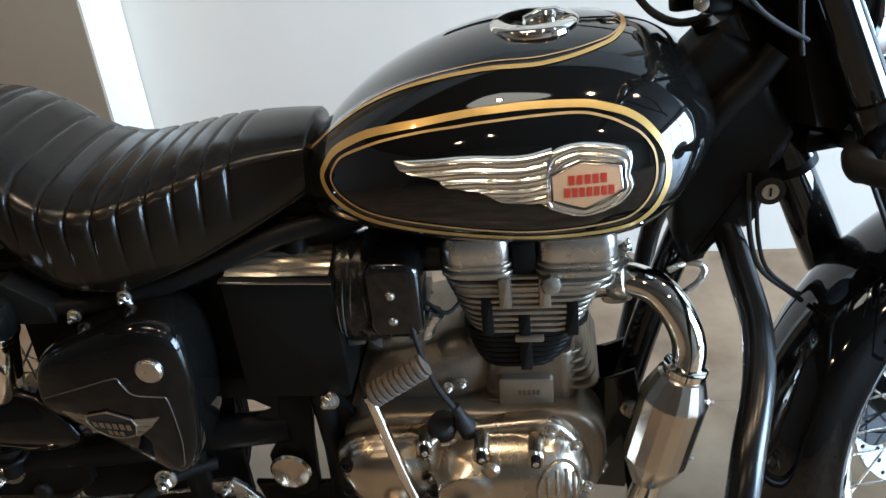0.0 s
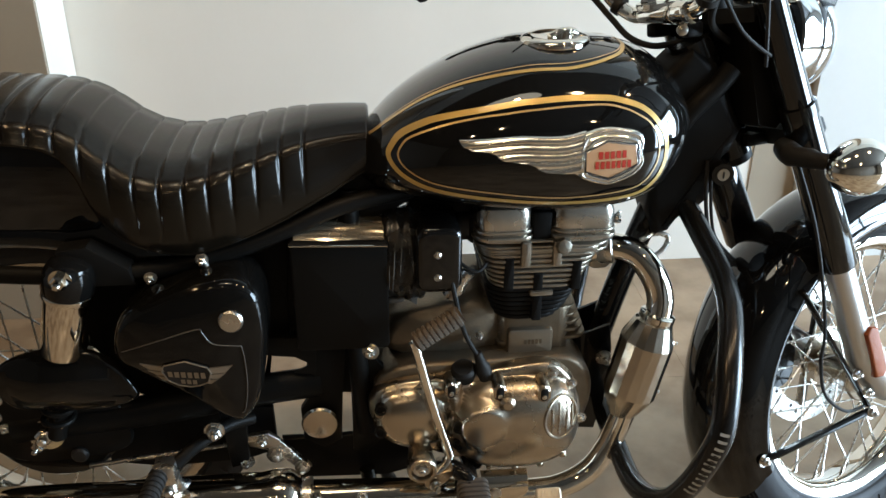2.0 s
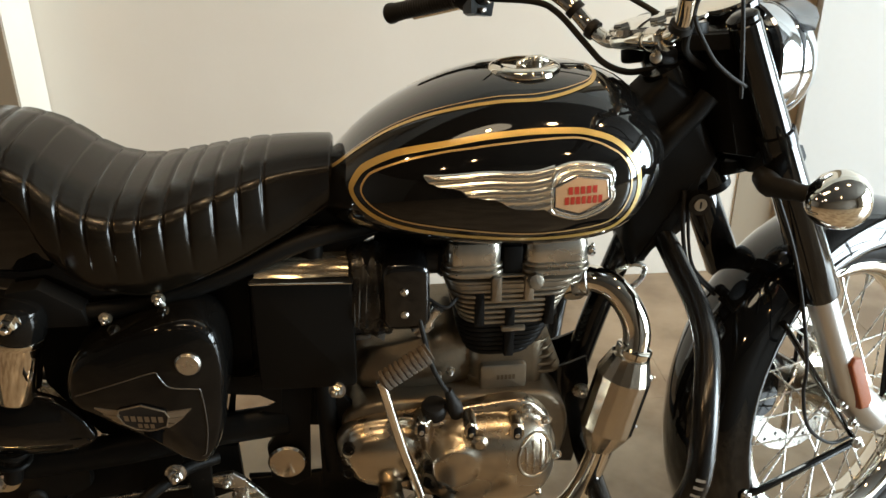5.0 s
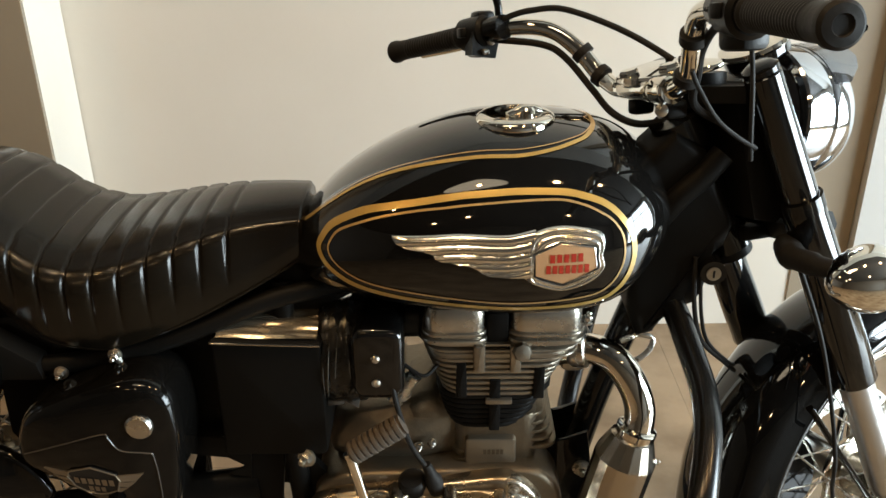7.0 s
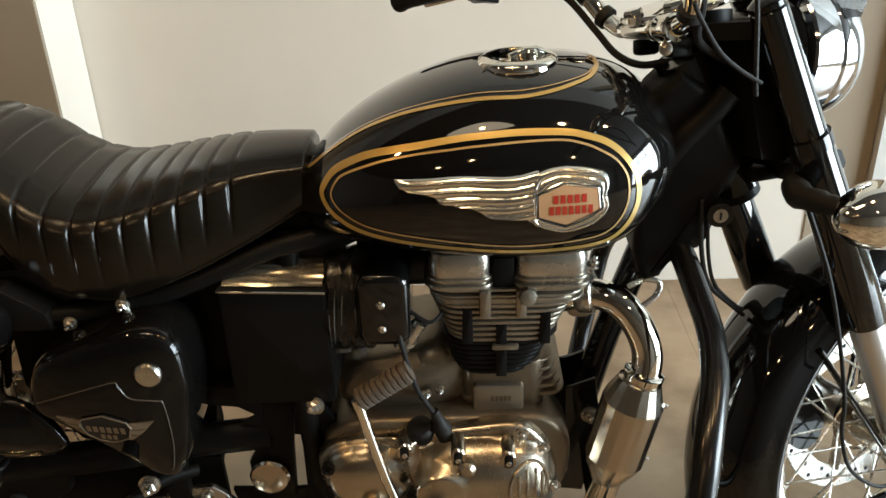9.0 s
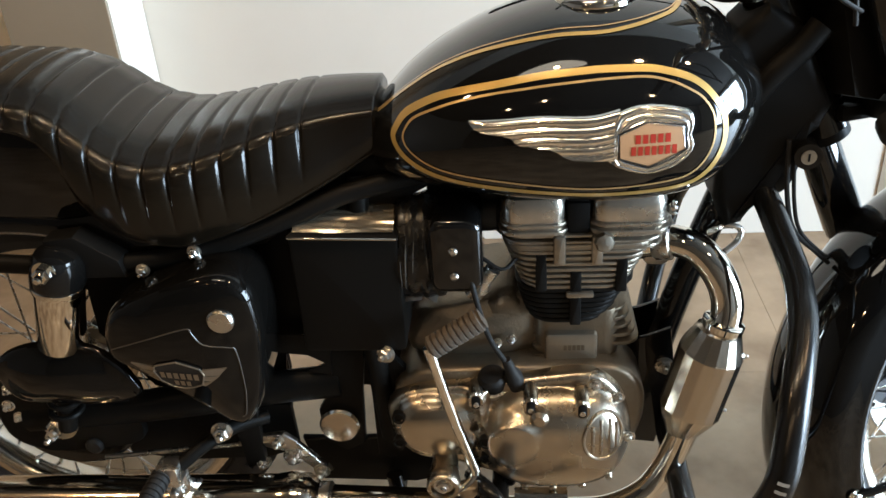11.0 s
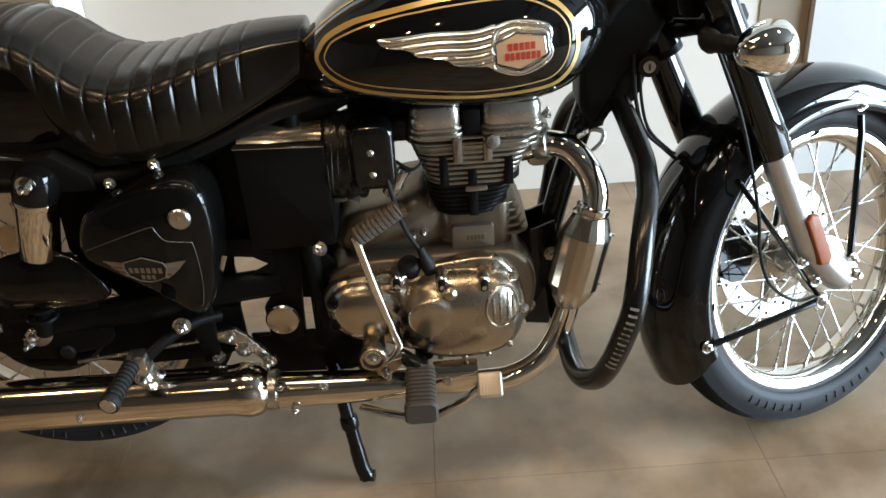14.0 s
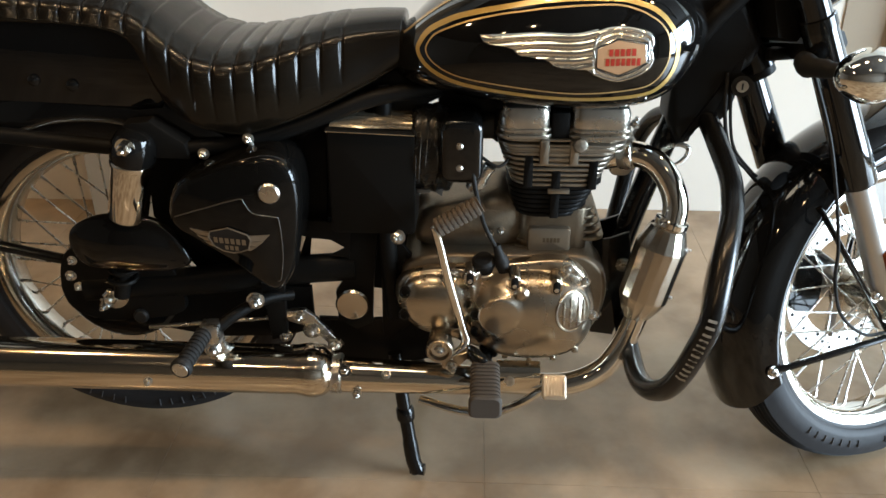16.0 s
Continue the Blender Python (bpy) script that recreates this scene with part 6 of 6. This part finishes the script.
for s in (-1, 1):
    a, b = on_bar(s, 0.06, 1.03)
    ax = (b - a).normalized()
    L = (b - a).length
    grip_prof = [(0.0145, 0), (0.0175, 0.002), (0.0175, 0.006), (0.0152, 0.009)] + [v for k in range(20) for v in ((0.0152, 0.012 + 0.0055 * k), (0.0146, 0.0135 + 0.0055 * k), (0.0146, 0.0155 + 0.0055 * k))] + [(0.0155, L - 0.014), (0.0172, L - 0.010), (0.0172, L - 0.003), (0.0145, L), (0.008, L + 0.001), (0.007, L - 0.001), (0, L - 0.001)]
    part("grip", turned(lathe(grip_prof, a, ax, 26)), M_RUBBER, hbar, "black ribbed rubber grip")
    c0, c1 = on_bar(s, -0.24, 0.06)
    sw = part("switch_housing", turned(lathe([(0.018, 0), (0.0235, 0.004), (0.0235, (c1 - c0).length - 0.004), (0.019, (c1 - c0).length)], c0, (c1 - c0), 20)), M_SWITCH, hbar, "black switch housing")
    mid = c0.lerp(c1, 0.45)
    part("switch_block", turned(box(mid.x - 0.012, mid.x + 0.018, mid.y - 0.018, mid.y + 0.018, mid.z - 0.034, mid.z + 0.004, 0.006, 2)), M_SWITCH, sw)
    if s > 0:
        part("switch_plate", turned(prism([(mid.x - 0.020, mid.z - 0.030), (mid.x + 0.016, mid.z - 0.036), (mid.x + 0.022, mid.z - 0.014), (mid.x + 0.018, mid.z + 0.004), (mid.x - 0.018, mid.z + 0.002)], mid.y - 0.022, mid.y + 0.006, 0.004, 2)), M_SWITCH, sw)
        part("switch_lever", turned(box(mid.x - 0.006, mid.x + 0.004, mid.y - 0.030, mid.y - 0.020, mid.z - 0.030, mid.z - 0.022, 0.002, 1)), M_STEEL, sw)
        part("switch_cap", turned(lathe([(0.006, 0), (0.006, 0.006), (0.004, 0.008), (0, 0.008)], (mid.x + 0.008, mid.y - 0.022, mid.z - 0.012), RIGHT, 12)), M_STEEL, sw)
    part("switch_button", turned(box(mid.x - 0.030, mid.x - 0.018, mid.y - 0.008, mid.y + 0.008, mid.z - 0.006, mid.z + 0.008, 0.003, 2)), M_SWITCH, sw)
    part("switch_top", turned(box(mid.x - 0.006, mid.x + 0.022, mid.y - 0.016, mid.y + 0.014, mid.z + 0.010, mid.z + 0.030, 0.006, 2)), M_SWITCH, sw)
    d0, d1 = on_bar(s, -0.42, -0.26)
    part("lever_perch", turned(sweep([d0, d1], 0.0175, 18)), M_FRAME, hbar, "black lever perch")
    part("lever", turned(sweep(spline([d0.lerp(d1, 0.5) + Vector((0.028, 0, -0.002)), c1 + Vector((0.052, 0, -0.006)), a.lerp(b, 0.5) + Vector((0.054, 0, -0.008)), (b if s > 0 else a.lerp(b, 0.62)) + Vector((0.050, s * 0.004, -0.008))], 6), 0.0065, 10, flat=0.7)), M_CHROME if s > 0 else M_FRAME, hbar, "handlebar lever")
    part("mirror_stem", turned(sweep(spline([d0.lerp(d1, 0.6) + Vector((0.006, 0, 0.012)), d0.lerp(d1, 0.6) + Vector((0.002, s * 0.004, 0.045)), d0.lerp(d1, 0.6) + Vector((-0.022, s * 0.030, 0.120)), d0.lerp(d1, 0.6) + Vector((-0.03, s * 0.07, 0.20))], 6), 0.0055, 12)), M_FRAME, hbar, "black mirror stem")
    clips = (((0.912, 0.141, 0.966), (0.907, 0.146, 0.974)), ((0.9235, 0.114, 0.937), (0.920, 0.122, 0.943)))
    run = [c0 + Vector((0.0, 0, -0.012)), (0.868, 0.185, 0.984), (0.892, 0.162, 0.966), (0.914, 0.128, 0.922), (0.924, 0.098, 0.893), (0.932, 0.055, 0.880), (0.945, 0.01, 0.884), (1.0, 0.0, 0.88)]
    if s < 0:
        clips = (((0.8880, -0.113, 0.991), (0.8925, -0.106, 0.982)), ((0.9065, -0.080, 0.946), (0.9085, -0.074, 0.938)))
        run = [c0 + Vector((0.0, 0, -0.012)), (0.886, -0.150, 0.995), (0.903, -0.108, 0.972), (0.914, -0.088, 0.945), (0.922, -0.070, 0.918), (0.950, -0.05, 0.900), (1.0, -0.03, 0.88)]
    for q0, q1 in clips:
        part("cable_clip", turned(sweep([q0, q1], 0.0150, 16)), M_RUBBER, hbar)
    part("bar_cable", turned(sweep(spline(run, 6), 0.0048, 10)), M_RUBBER, bike, "black cable along the handlebar")
part("clutch_cable", turned(sweep(spline([(0.829, 0.230, 1.016), (0.842, 0.215, 1.024), (0.862, 0.197, 1.029), (0.895, 0.165, 1.028), (0.945, 0.115, 1.000), (0.985, 0.07, 0.965), (1.02, 0.03, 0.925), (1.04, -0.0, 0.88)], 7), 0.0042, 10)), M_RUBBER, bike, "black clutch cable")
part("throttle_cable", turned(sweep(spline([(0.845, -0.165, 0.955), (0.857, -0.16, 0.938), (0.880, -0.16, 0.905), (0.905, -0.16, 0.885), (0.934, -0.16, 0.868)], 7), 0.0026, 10)), M_RUBBER, bike, "black throttle cable")
part("throttle_cable", turned(sweep(spline([(0.900, -0.18, 0.995), (0.920, -0.165, 0.970), (0.927, -0.16, 0.930), (0.927, -0.16, 0.878), (0.932, -0.155, 0.855)], 7), 0.0026, 10)), M_RUBBER, bike, "black brake cable")
part("front_cable", sweep(spline([(0.985, -0.045, 0.72), (0.988, -0.055, 0.655), (1.005, -0.050, 0.60), (1.045, -0.03, 0.555), (1.068, -0.015, 0.530)], 7), 0.0032, 10), M_RUBBER, bike, "black cable to the front mudguard")
part("front_cable", sweep(spline([(0.995, -0.04, 0.70), (1.000, -0.050, 0.64), (1.015, -0.045, 0.595), (1.052, -0.028, 0.553), (1.066, -0.015, 0.540)], 7), 0.0026, 10), M_RUBBER, bike)
lock = part("steering_lock", sweep([(1.008, -0.030, 0.703), (1.006, -0.058, 0.703)], 0.0165, 20), M_FRAME, bike, "black steering lock with steel key face")
part("lock_face", lathe([(0.0092, 0), (0.0092, 0.002), (0, 0.002)], (1.006, -0.058, 0.703), RIGHT, 20), M_CAST, lock)
part("key_slot", box(1.0048, 1.0072, -0.0608, -0.0598, 0.698, 0.708), M_FIN, lock)
part("horn", lathe([(0.0, -0.03), (0.03, -0.028), (0.042, -0.01), (0.044, 0.0), (0.0, 0.004)], (1.005, 0.02, 0.665), (1, 0, -0.3), 24), M_MATT, bike, "black horn")

# ---- ceiling lamps ----
for k, (lx, ly) in enumerate(DOWNLIGHTS):
    ob = empty("downlight", "round white recessed ceiling downlight switched on", "ceiling light", (lx, ly, CEIL), "ceiling downlights")
    if k == 0:
        rim = [(-0.06 + 0.52 * math.cos(a), 0.03 + 0.20 * math.sin(a)) for a in np.linspace(0, 2 * math.pi, 65)[:-1]]
        part("plate", plan_slab(rim, -0.0012, 0.0), M_PANEL, ob, "oval frosted lamp plate")
    part("ring", lathe([(0.060, -0.004), (0.075, -0.008), (0.078, -0.002), (0.078, 0.0), (0.058, 0.0)], (0, 0, 0), (0, 0, 1), 32, closed=True), M_WHITE, ob)
    part("bulb", lathe([(0.0, -0.003), (0.032, -0.003), (0.034, -0.001), (0, -0.001)], (0, 0, 0), (0, 0, 1), 24), M_LAMP, ob, "glowing lamp face")

# ---- floor tiles ----
TILE, GAP = 0.60, 0.0005
TX0, TY0 = 1.232, 0.45
tile_mesh = {}


def tile(x0, x1, y0, y1):
    key = (round(x1 - x0, 3), round(y1 - y0, 3))
    if key not in tile_mesh:
        bm = box(0, x1 - x0, 0, y1 - y0, -0.010, 0, 0.0003, 1)
        finish(bm)
        me = bpy.data.meshes.new("tile")
        bm.to_mesh(me)
        bm.free()
        me.materials.append(M_TILE)
        tile_mesh[key] = me
    ob = new("tile", tile_mesh[key])
    ob.location = (x0, y0, FLOOR)
    ob.parent = floor


nx0, nx1 = math.floor((X0 - TX0) / TILE), math.ceil((X1 - TX0) / TILE)
ny0, ny1 = math.floor((Y0 - TY0) / TILE), math.ceil((WALL_Y - TY0) / TILE)
for i in range(nx0, nx1):
    for j in range(ny0, ny1):
        a, b = max(TX0 + i * TILE, X0) + GAP / 2, min(TX0 + (i + 1) * TILE, X1) - GAP / 2
        c, d = max(TY0 + j * TILE, Y0) + GAP / 2, min(TY0 + (j + 1) * TILE, WALL_Y) - GAP / 2
        if b - a > 0.02 and d - c > 0.02:
            tile(a, b, c, d)
